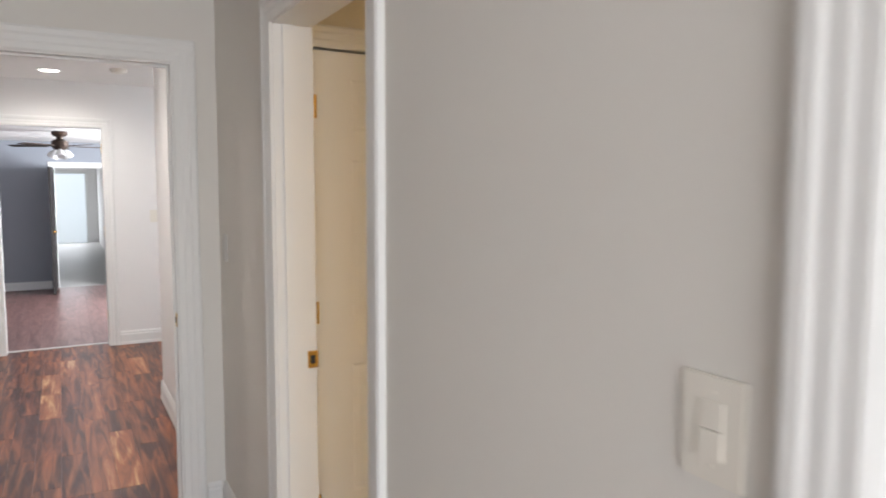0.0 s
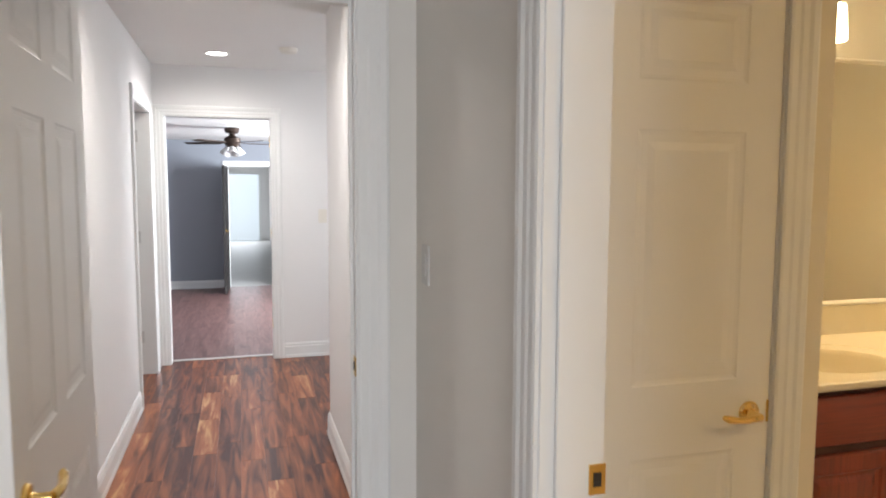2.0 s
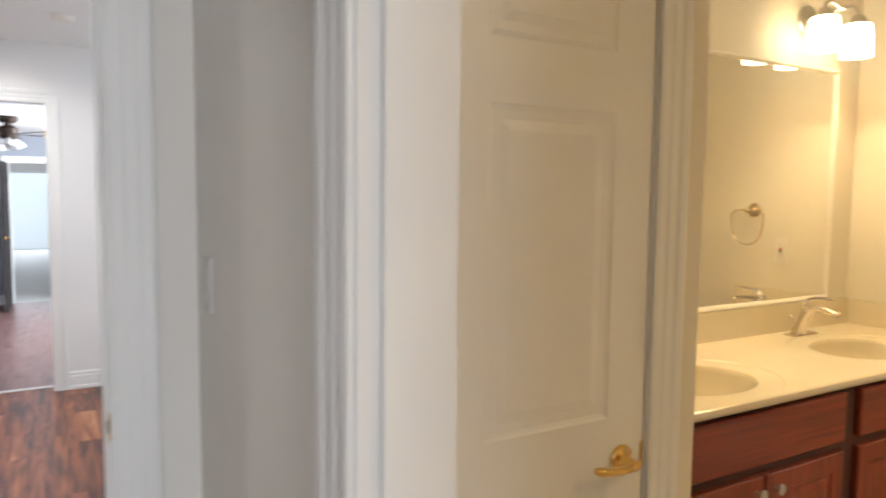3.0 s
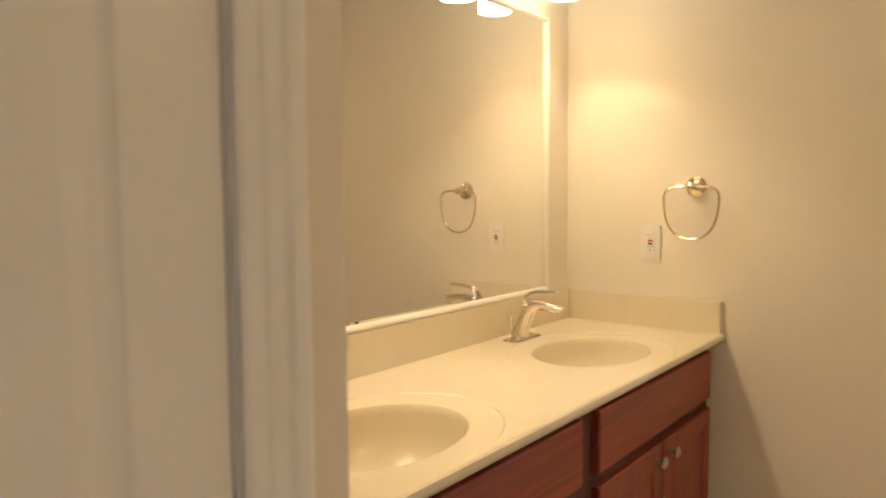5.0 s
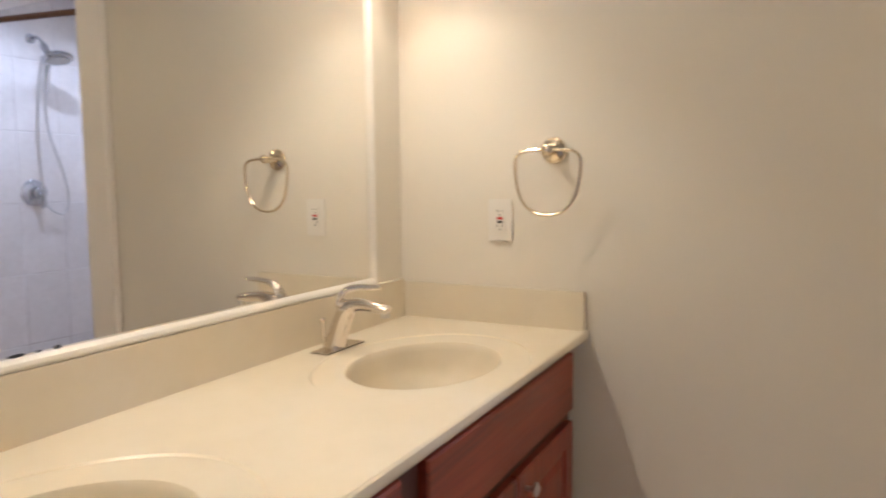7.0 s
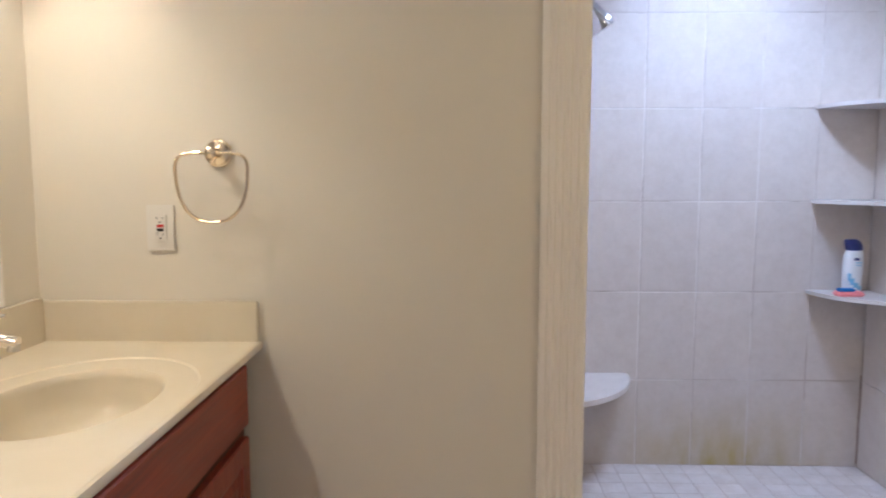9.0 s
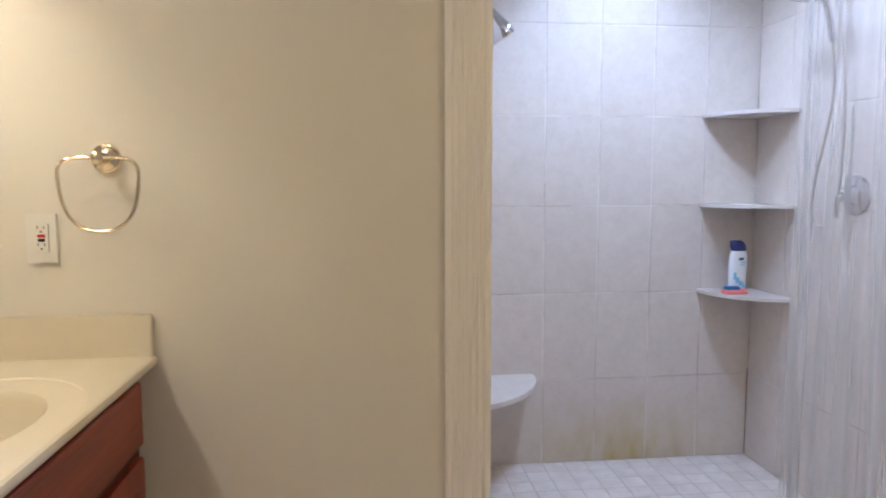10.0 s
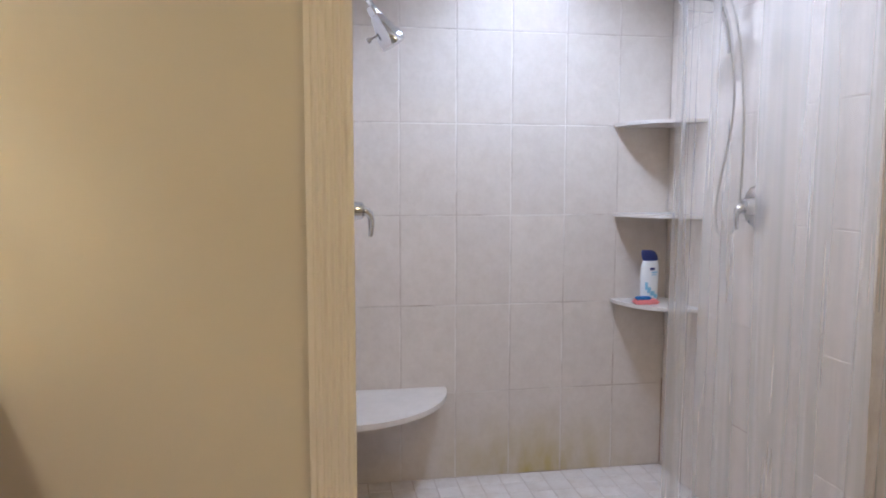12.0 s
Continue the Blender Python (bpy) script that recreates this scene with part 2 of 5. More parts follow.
def stained_tile():
    """Wall tile with yellow soap stains low on the wall."""
    m = M_TILE.copy()
    m.name = "stained_shower_tile"
    nt = m.node_tree
    b = nt.nodes["Principled BSDF"]
    src = b.inputs["Base Color"].links[0].from_socket
    geo = nt.nodes.new("ShaderNodeNewGeometry")
    sep = nt.nodes.new("ShaderNodeSeparateXYZ")
    nt.links.new(geo.outputs["Position"], sep.inputs[0])
    mp = nt.nodes.new("ShaderNodeMapping")
    mp.inputs["Scale"].default_value = (7, 7, 3)
    nt.links.new(geo.outputs["Position"], mp.inputs["Vector"])
    n = nt.nodes.new("ShaderNodeTexNoise")
    n.inputs["Scale"].default_value, n.inputs["Detail"].default_value = 1.3, 6
    nt.links.new(mp.outputs[0], n.inputs["Vector"])
    hz = nt.nodes.new("ShaderNodeMapRange")
    hz.inputs["From Min"].default_value, hz.inputs["From Max"].default_value = 0.34, 0.03
    nt.links.new(sep.outputs["Z"], hz.inputs["Value"])
    dy = nt.nodes.new("ShaderNodeMath")
    dy.operation = "SUBTRACT"
    dy.inputs[1].default_value = 0.95
    nt.links.new(sep.outputs["Y"], dy.inputs[0])
    ab = nt.nodes.new("ShaderNodeMath")
    ab.operation = "ABSOLUTE"
    nt.links.new(dy.outputs[0], ab.inputs[0])
    hy = nt.nodes.new("ShaderNodeMapRange")
    hy.inputs["From Min"].default_value, hy.inputs["From Max"].default_value = 0.6, 0.1
    nt.links.new(ab.outputs[0], hy.inputs["Value"])
    a = nt.nodes.new("ShaderNodeMath")
    a.operation = "MULTIPLY"
    nt.links.new(hz.outputs[0], a.inputs[0])
    nt.links.new(hy.outputs[0], a.inputs[1])
    r = nt.nodes.new("ShaderNodeMapRange")
    r.inputs["From Min"].default_value, r.inputs["From Max"].default_value = 0.27, 0.66
    nt.links.new(n.outputs["Fac"], r.inputs["Value"])
    c = nt.nodes.new("ShaderNodeMath")
    c.operation, c.use_clamp = "MULTIPLY", True
    nt.links.new(a.outputs[0], c.inputs[0])
    nt.links.new(r.outputs[0], c.inputs[1])
    mix = nt.nodes.new("ShaderNodeMix")
    mix.data_type = "RGBA"
    nt.links.new(c.outputs[0], mix.inputs["Factor"])
    nt.links.new(src, mix.inputs["A"])
    mix.inputs["B"].default_value = (0.47, 0.38, 0.14, 1)
    nt.links.new(mix.outputs["Result"], b.inputs["Base Color"])
    return m


def mottle(m, scale, tint, amount):
    """Cloudy second tone over a base colour."""
    nt = m.node_tree
    b = nt.nodes["Principled BSDF"]
    src = b.inputs["Base Color"].links[0].from_socket
    geo = nt.nodes.new("ShaderNodeNewGeometry")
    oi = nt.nodes.new("ShaderNodeObjectInfo")
    add = nt.nodes.new("ShaderNodeVectorMath")
    nt.links.new(geo.outputs["Position"], add.inputs[0])
    nt.links.new(oi.outputs["Random"], add.inputs[1])
    n = nt.nodes.new("ShaderNodeTexNoise")
    n.inputs["Scale"].default_value, n.inputs["Detail"].default_value, n.inputs["Roughness"].default_value = scale, 8, 0.7
    nt.links.new(add.outputs[0], n.inputs["Vector"])
    r = nt.nodes.new("ShaderNodeMapRange")
    r.inputs["From Min"].default_value, r.inputs["From Max"].default_value = 0.42, 0.7
    r.inputs["To Max"].default_value = amount
    nt.links.new(n.outputs["Fac"], r.inputs["Value"])
    mix = nt.nodes.new("ShaderNodeMix")
    mix.data_type = "RGBA"
    nt.links.new(r.outputs[0], mix.inputs["Factor"])
    nt.links.new(src, mix.inputs["A"])
    mix.inputs["B"].default_value = (*tint, 1)
    nt.links.new(mix.outputs["Result"], b.inputs["Base Color"])


mottle(M_GROUT, 2.5, (0.34, 0.24, 0.16), 0.75)
mottle(M_TILE, 20, (0.52, 0.45, 0.38), 0.3)
mottle(M_SLAB, 9, (0.6, 0.56, 0.52), 0.5)
mottle(M_MOSAIC, 9, (0.5, 0.42, 0.35), 0.5)
mottle(M_MARBLE, 4, (0.73, 0.665, 0.53), 0.7)
M_MARBLE.node_tree.nodes["Principled BSDF"].inputs["Coat Roughness"].default_value = 0.025
M_TILE_ST = stained_tile()


def curtain_material():
    m = bpy.data.materials.new("clear_plastic_curtain")
    m.use_nodes = True
    nt = m.node_tree
    nt.nodes.remove(nt.nodes["Principled BSDF"])
    clear = nt.nodes.new("ShaderNodeBsdfTransparent")
    milk = nt.nodes.new("ShaderNodeBsdfTranslucent")
    film = nt.nodes.new("ShaderNodeBsdfDiffuse")
    shine = nt.nodes.new("ShaderNodeBsdfGlossy")
    milk.inputs[0].default_value = film.inputs[0].default_value = (0.65, 0.655, 0.68, 1)
    shine.inputs["Roughness"].default_value = 0.2
    m1, m2, m3 = (nt.nodes.new("ShaderNodeMixShader") for _ in range(3))
    m1.inputs[0].default_value, m2.inputs[0].default_value = 0.45, 0.012
    nt.links.new(milk.outputs[0], m1.inputs[1])
    nt.links.new(film.outputs[0], m1.inputs[2])
    nt.links.new(m1.outputs[0], m2.inputs[1])
    nt.links.new(shine.outputs[0], m2.inputs[2])
    nt.links.new(clear.outputs[0], m3.inputs[1])
    nt.links.new(m2.outputs[0], m3.inputs[2])
    nt.links.new(m3.outputs[0], nt.nodes["Material Output"].inputs[0])
    geo = nt.nodes.new("ShaderNodeNewGeometry")
    mp = nt.nodes.new("ShaderNodeMapping")
    mp.inputs["Scale"].default_value = (10, 10, 0.15)
    nt.links.new(geo.outputs["Position"], mp.inputs["Vector"])
    n = nt.nodes.new("ShaderNodeTexNoise")
    n.inputs["Scale"].default_value, n.inputs["Detail"].default_value = 1.5, 4
    nt.links.new(mp.outputs[0], n.inputs["Vector"])
    r = nt.nodes.new("ShaderNodeMapRange")
    r.inputs["From Min"].default_value, r.inputs["From Max"].default_value = 0.36, 0.66
    r.inputs["To Min"].default_value, r.inputs["To Max"].default_value = 0.2, 0.44
    nt.links.new(n.outputs["Fac"], r.inputs["Value"])
    nt.links.new(r.outputs[0], m3.inputs[0])
    return m


M_CURTAIN = curtain_material()

# ---- mesh helpers ----


def box(bm, x0, x1, y0, y1, z0, z1, bevel=0.0):
    r = bmesh.ops.create_cube(bm, size=1)
    bmesh.ops.transform(bm, verts=r["verts"], matrix=Matrix.LocRotScale(((x0 + x1) / 2, (y0 + y1) / 2, (z0 + z1) / 2), None, (x1 - x0, y1 - y0, z1 - z0)))
    if bevel:
        es = {e for v in r["verts"] for e in v.link_edges}
        bmesh.ops.bevel(bm, geom=list(es), offset=bevel, segments=2, affect="EDGES")
    return bm


def part(name, bm, material, parent=None, label="", smooth=False):
    bmesh.ops.recalc_face_normals(bm, faces=bm.faces)
    me = bpy.data.meshes.new(name)
    bm.to_mesh(me)
    bm.free()
    me.materials.append(material)
    if smooth:
        me.shade_smooth()
        me.set_sharp_from_angle(angle=radians(35))
    ob = new(name, me)
    if parent:
        ob.parent = parent
    if label:
        ob["label"] = label
    return ob


def boxes(name, rows, material, parent=None, label="", bevel=0.0):
    bm = bmesh.new()
    for r in rows:
        box(bm, *r, bevel=bevel)
    return part(name, bm, material, parent, label)


def structure(ob, label, category):
    return tagged(ob, label, category, kind="structure")


def tube(bm, pts, radii, n=12, closed=False, flat=1.0):
    """A pipe along points, its radius going from point to point."""
    pts = [Vector(p) for p in pts]
    if not isinstance(radii, (list, tuple)):
        radii = [radii] * len(pts)
    rings, up = [], None
    cnt = len(pts)
    for i, p in enumerate(pts):
        a = pts[i - 1] if (i or closed) else p
        b = pts[(i + 1) % cnt] if (i < cnt - 1 or closed) else p
        d = (b - a).normalized()
        if up is None:
            up = d.orthogonal().normalized()
        up = (up - d * up.dot(d)).normalized()
        side = d.cross(up)
        rings.append([bm.verts.new(p + radii[i] * (math.cos(2 * math.pi * k / n) * up + flat * math.sin(2 * math.pi * k / n) * side)) for k in range(n)])
    for i in range(cnt if closed else cnt - 1):
        q, w = rings[i], rings[(i + 1) % cnt]
        for k in range(n):
            bm.faces.new((q[k], q[(k + 1) % n], w[(k + 1) % n], w[k]))
    if not closed:
        bm.faces.new(rings[0])
        bm.faces.new(rings[-1])
    return bm


def lathe(bm, profile, m=Matrix(), n=24):
    """Turns (radius, height) points round the z axis of m."""
    rings = []
    for r, h in profile:
        rings.append([bm.verts.new(m @ Vector((max(r, 1e-4) * math.cos(2 * math.pi * k / n), max(r, 1e-4) * math.sin(2 * math.pi * k / n), h))) for k in range(n)])
    for q, w in zip(rings, rings[1:]):
        for k in range(n):
            bm.faces.new((q[k], q[(k + 1) % n], w[(k + 1) % n], w[k]))
    bm.faces.new(rings[0])
    bm.faces.new(rings[-1])
    return bm


def bezier(p0, p1, p2, p3, n=12):
    p0, p1, p2, p3 = (Vector(p) for p in (p0, p1, p2, p3))
    return [p0 * (1 - t) ** 3 + p1 * 3 * t * (1 - t) ** 2 + p2 * 3 * t * t * (1 - t) + p3 * t ** 3 for t in (i / n for i in range(n + 1))]


def sweep_frame(bm, to_world, a0, a1, top, profile, bottom=0.0):
    """A mitred moulding up one side of an opening, over it and down. profile: (outward, proud) points."""
    rows = [[bm.verts.new(to_world(a, v, z)) for a, z in ((a0 - u, bottom), (a0 - u, top + u), (a1 + u, top + u), (a1 + u, bottom))] for u, v in profile]
    for q, w in zip(rows, rows[1:]):
        for k in range(3):
            bm.faces.new((q[k], q[k + 1], w[k + 1], w[k]))
    for k in (0, 3):
        bm.faces.new([r[k] for r in rows])


COLONIAL = [(0.005, 0.0), (0.005, 0.009), (0.012, 0.012), (0.03, 0.0125), (0.038, 0.0155), (0.056, 0.016), (0.066, 0.0205), (0.082, 0.021), (0.09, 0.017), (0.09, 0.0)]


def scaled(profile, k, kv=1.0):
    return [(u * k, v * kv) for u, v in profile]


def extrude_profile(bm, pts, axis_pts):
    """A closed outline of world points at one end, carried to the other end."""
    a = [bm.verts.new(p) for p in pts]
    b = [bm.verts.new(Vector(p) + Vector(axis_pts)) for p in pts]
    n = len(pts)
    for k in range(n):
        bm.faces.new((a[k], a[(k + 1) % n], b[(k + 1) % n], b[k]))
    bm.faces.new(a)
    bm.faces.new(b)


BASE_PROFILE = [(0, 0), (0.018, 0), (0.018, 0.02), (0.014, 0.028), (0.014, 0.095), (0.01, 0.105), (0.012, 0.115), (0.005, 0.13), (0, 0.13)]


def baseboard(name, p, q, normal, label="white stepped wooden baseboard along the wall", material=None, z=0.0):
    p, q, n = Vector((*p, z)), Vector((*q, z)), Vector((*normal, 0))
    bm = bmesh.new()
    extrude_profile(bm, [p + n * u + Vector((0, 0, v)) for u, v in BASE_PROFILE], q - p)
    return structure(part(name, bm, material or M_TRIM), label, "baseboard")


def panel_face(bm_frame, panels, xs, zs, cells, to_world, depth=0.0045, make_panel=None):
    """One face of a panelled leaf: flat stiles and rails, and for each cell a sunk, raised panel."""
    for i in range(len(xs) - 1):
        for j in range(len(zs) - 1):
            x0, x1, z0, z1 = xs[i], xs[i + 1], zs[j], zs[j + 1]
            if (i, j) not in cells:
                bm_frame.faces.new([bm_frame.verts.new(to_world(x, 0, z)) for x, z in ((x0, z0), (x1, z0), (x1, z1), (x0, z1))])
                continue
            bm = bmesh.new()
            rings = []
            for ins, d in ((0, 0), (0.005, -0.0025), (0.013, -depth), (0.03, -depth), (0.05, -0.001)):
                rings.append([bm.verts.new(to_world(x, d, z)) for x, z in ((x0 + ins, z0 + ins), (x1 - ins, z0 + ins), (x1 - ins, z1 - ins), (x0 + ins, z1 - ins))])
            for q, w in zip(rings, rings[1:]):
                for k in range(4):
                    bm.faces.new((q[k], q[(k + 1) % 4], w[(k + 1) % 4], w[k]))
            bm.faces.new(rings[-1])
            panels.append(bm)


SIX_ROWS = (0.0, 0.22, 0.765, 0.955, 1.6, 1.72, 1.92, 2.025)


def six_panel_door(name, width, thick, label, material, hinge, angle, columns=2):
    """A six-panel leaf. It lies along +x from its hinge, its faces at y = 0 and y = thick, then turns by angle."""
    root = new(name)
    tagged(root, label, "door")
    st, mid = 0.105, 0.1
    pw = (width - 2 * st - (mid if columns == 2 else 0)) / columns
    xs = [0, st, st + pw, st + pw + mid, width - st, width] if columns == 2 else [0, 0.182, width - st, width]
    cells = {(i, j) for i in ((1, 3) if columns == 2 else (1,)) for j in (1, 3, 5)}
    frame_bm, panels = bmesh.new(), []
    panel_face(frame_bm, panels, xs, SIX_ROWS, cells, lambda x, d, z: (x, -d, z + 0.008))
    panel_face(frame_bm, panels, xs, SIX_ROWS, cells, lambda x, d, z: (x, thick + d, z + 0.008))
    h = SIX_ROWS[-1]
    for a, b in (((0, 0), (0, h)), ((0, h), (width, h)), ((width, h), (width, 0)), ((width, 0), (0, 0))):
        frame_bm.faces.new([frame_bm.verts.new(p) for p in ((a[0], 0, a[1] + 0.008), (b[0], 0, b[1] + 0.008), (b[0], thick, b[1] + 0.008), (a[0], thick, a[1] + 0.008))])
    bmesh.ops.remove_doubles(frame_bm, verts=frame_bm.verts, dist=0.0005)
    part("leaf", frame_bm, material, root)
    for bm in panels:
        part("panel", bm, material, root)
    root.matrix_world = pose(*hinge, 0, 0, angle)
    return root


def lever_set(root, x, y, z, out, toward, material, label="polished brass lever handle"):
    """A round rose and a curved lever; out: -1 or 1 along y, toward: -1 or 1 along x."""
    bm = bmesh.new()
    lathe(bm, [(0.0, 0.0), (0.031, 0.0), (0.031, 0.004), (0.027, 0.009), (0.014, 0.012), (0.011, 0.02), (0.011, 0.045), (0.0, 0.047)], pose(x, y, z, -90 * out))
    h = part("lever_handle", bm, material, root, label, True)
    bm = bmesh.new()
    yy = y + out * 0.045
    tube(bm, bezier((x, yy, z), (x + toward * 0.03, yy + out * 0.012, z + 0.004), (x + toward * 0.075, yy + out * 0.006, z - 0.006), (x + toward * 0.11, yy - out * 0.004, z + 0.008), 10), [0.011, 0.011, 0.0105, 0.01, 0.0095, 0.009, 0.009, 0.009, 0.0095, 0.0095, 0.006], 10)
    part("lever", bm, material, h, "", True)
    return h


def hinge_part(root, x, y, z, material):
    bm = bmesh.new()
    box(bm, x - 0.018, x + 0.018, y - 0.0015, y + 0.0015, z - 0.045, z + 0.045)
    tube(bm, [(x, y, z - 0.047), (x, y, z + 0.047)], 0.006, 8)
    return part("hinge", bm, material, root, "small brass butt hinge")


# ---- structure: passage and bedroom ----
H = 2.44
XR, XL = 0.67, -0.575      # passage walls
XB = 0.80                  # bath side of the partition
YH0, YH1 = 3.21, 3.33      # wall of the hall door
BY0, BY1, BTOP = 1.458, 2.265, 2.035   # bath doorway
structure(boxes("wall_passage_right", [(XR, XB, -3.0, -0.5, 0, H), (XR, XB, 0.32, BY0 - 0.02, 0, H), (XR, XB, BY1 + 0.02, YH0, 0, H), (XR, XB, BY0 - 0.02, BY1 + 0.02, BTOP + 0.02, H), (XR, XB, -0.5, 0.32, 2.05, H)], M_GREY),
          "light grey painted wall with the bathroom doorway", "wall")
structure(boxes("wall_hall_door", [(XL - 0.1, -0.325, YH0, YH1, 0, H), (0.498, XB, YH0, YH1, 0, H), (-0.325, 0.498, YH0, YH1, 2.05, H)], M_GREY), "light grey wall round the hall doorway", "wall")
structure(boxes("wall_passage_left", [(XL - 0.1, XL, 1.5, YH0, 0, H)], M_GREY), "light grey painted side wall of the passage", "wall")
structure(boxes("wall_bedroom_north", [(-3.5, XL - 0.1, 1.5, 1.6, 0, H)], M_GREY), "light grey painted bedroom wall", "wall")
structure(boxes("wall_bedroom_west", [(-3.6, -3.5, -3.0, 1.6, 0, H)], M_GREY), "light grey painted bedroom wall", "wall")
structure(boxes("wall_bedroom_south", [(-3.6, -1.6, -3.1, -3.0, 0, H), (0.4, XB, -3.1, -3.0, 0, H), (-1.6, 0.4, -3.1, -3.0, 0, 0.8), (-1.6, 0.4, -3.1, -3.0, 2.2, H)], M_GREY), "light grey bedroom wall with a window", "wall")
structure(boxes("ceiling_bedroom", [(-3.6, XB, -3.1, YH1, H, H + 0.1)], M_CEIL), "flat white painted ceiling", "ceiling")
structure(boxes("floor_bedroom", [(-3.6, XR, -3.1, YH0, -0.1, 0)], M_PLANK2), "brown wooden bedroom floor", "floor")


def x_side(plane, out):
    return lambda a, v, z: (plane + out * v, a, z)


def y_side(plane, out):
    return lambda a, v, z: (a, plane + out * v, z)


def casing(name, fn, a0, a1, top, label, material=None, profile=COLONIAL, bottom=0.0):
    bm = bmesh.new()
    sweep_frame(bm, fn, a0, a1, top, profile, bottom)
    return structure(part(name, bm, material or M_TRIM), label, "door casing")


def jamb(name, rows, label, material=None):
    return structure(boxes(name, rows, material or M_TRIM, bevel=0.0015), label, "door frame")


# bathroom doorway
casing("trim_bath_outer", x_side(XR, -1), BY0, BY1, BTOP, "white moulded door casing on the grey wall")
casing("trim_bath_inner", x_side(XB, 1), BY0, BY1, BTOP, "white moulded door casing inside the bathroom")
bath_jamb = jamb("door_frame_bath", [(XR, XB, BY1, BY1 + 0.02, 0, BTOP), (XR, XB, BY0 - 0.02, BY0, 0, BTOP), (XR, XB, BY0 - 0.02, BY1 + 0.02, BTOP, BTOP + 0.02)], "white painted door frame of the bathroom")
boxes("door_stop", [(XR + 0.03, XR + 0.07, BY1 - 0.011, BY1 - 0.0005, 0, BTOP), (XR + 0.03, XR + 0.07, BY0 + 0.0005, BY0 + 0.011, 0, BTOP)], M_TRIM, bath_jamb, bevel=0.002)


def strike(parent, x0, x1, y0, y1, z, hole):
    boxes("strike_plate", [(x0, x1, y0, y1, z - 0.03, z + 0.03)], M_BRASS, parent, "polished brass strike plate")
    boxes("latch_hole", [hole], M_BLACK, parent)


strike(bath_jamb, 0.775, 0.81, BY1 - 0.004, BY1 - 0.0005, 0.902, (0.784, 0.8, BY1 - 0.006, BY1 - 0.0035, 0.888, 0.916))
# closed white door and casing beside the switch
casing("trim_closet_outer", x_side(XR, -1), -0.48, 0.30, 2.03, "white moulded casing of a bedroom closet door")
jamb("door_frame_closet", [(XR, XB, 0.30, 0.32, 0, 2.05), (XR, XB, -0.5, -0.48, 0, 2.05), (XR, XB, -0.48, 0.30, 2.03, 2.05)], "white painted closet door frame")
six_panel_door("closet_door", 0.775, 0.035, "closed white six-panel door in the grey wall", M_DOOR, (0.74, -0.478, 0), 90)
# hall doorway
casing("trim_hall_outer", y_side(YH0, -1), -0.305, 0.478, 2.03, "white moulded casing round the hall doorway", profile=scaled(COLONIAL, 1.15))
casing("trim_hall_inner", y_side(YH1, 1), -0.305, 0.478, 2.03, "white moulded casing on the hall side")
hall_jamb = jamb("door_frame_hall", [(-0.325, -0.305, YH0, YH1, 0, 2.05), (0.478, 0.498, YH0, YH1, 0, 2.05), (-0.305, 0.478, YH0, YH1, 2.03, 2.05)], "white painted frame of the hall doorway")
boxes("door_stop", [(0.468, 0.4775, YH0 + 0.045, YH0 + 0.08, 0, 2.03), (-0.3045, -0.295, YH0 + 0.045, YH0 + 0.08, 0, 2.03), (-0.295, 0.468, YH0 + 0.045, YH0 + 0.08, 2.02, 2.0295)], M_TRIM, hall_jamb)
strike(hall_jamb, 0.474, 0.4775, YH0 + 0.004, YH0 + 0.036, 0.905, (0.472, 0.4745, YH0 + 0.012, YH0 + 0.028, 0.892, 0.918))
baseboard("baseboard_passage_right", (XR, BY1 + 0.097), (XR, YH0), (-1, 0))
baseboard("baseboard_passage_near", (XR, 0.395), (XR, BY0 - 0.097), (-1, 0))
baseboard("baseboard_hall_door", (0.59, YH0), (XR - 0.02, YH0), (0, -1))
baseboard("baseboard_passage_left", (XL, 1.5), (XL, YH0), (1, 0))

# open white door at the hall
door = six_panel_door("hall_door", 0.765, 0.035, "open white six-panel door with brass levers at the hall doorway", M_DOOR, (-0.3, YH0 - 0.002, 0), -89)
lever_set(door, 0.705, 0.035, 0.885, 1, -1, M_BRASS)
lever_set(door, 0.705, 0.0, 0.885, -1, -1, M_BRASS)
bm = bmesh.new()
box(bm, 0.765, 0.7668, 0.005, 0.030, 0.855, 0.915, 0.0008)
plate = part("latch_plate", bm, M_BRASS, door, "brass latch plate on the door edge")
bm = bmesh.new()
box(bm, 0.7665, 0.776, 0.011, 0.024, 0.876, 0.894, 0.002)
part("latch_bolt", bm, M_BRASS, plate)
for hz in (0.25, 1.02, 1.82):
    hinge_part(door, 0.0, -0.004, hz, M_BRASS)


def switch_plate(name, m, w, h, label, rockers=1, material=None):
    material = material or M_PLASTIC
    """Wall plate in its own plane: x across, y up, z out."""
    root = new(name)
    tagged(root, label, "light switch")
    bm = bmesh.new()
    box(bm, -w / 2, w / 2, -h / 2, h / 2, 0, 0.006, 0.002)
    part("plate", bm, material, root)
    for k in range(rockers):
        cx = (k - (rockers - 1) / 2) * 0.046
        bm = bmesh.new()
        box(bm, cx - 0.0165, cx + 0.0165, -0.033, 0.0, 0.005, 0.0095, 0.001)
        box(bm, cx - 0.0165, cx + 0.0165, 0.0005, 0.033, 0.005, 0.0085, 0.001)
        part("rocker", bm, material, root)
    for sy in (-0.042, 0.042):
        bm = bmesh.new()
        lathe(bm, [(0, 0.0055), (0.003, 0.0055), (0.003, 0.0072), (0, 0.0076)], pose(0, sy, 0), 8)
        part("screw", bm, material, root)
    root.matrix_world = m
    return root


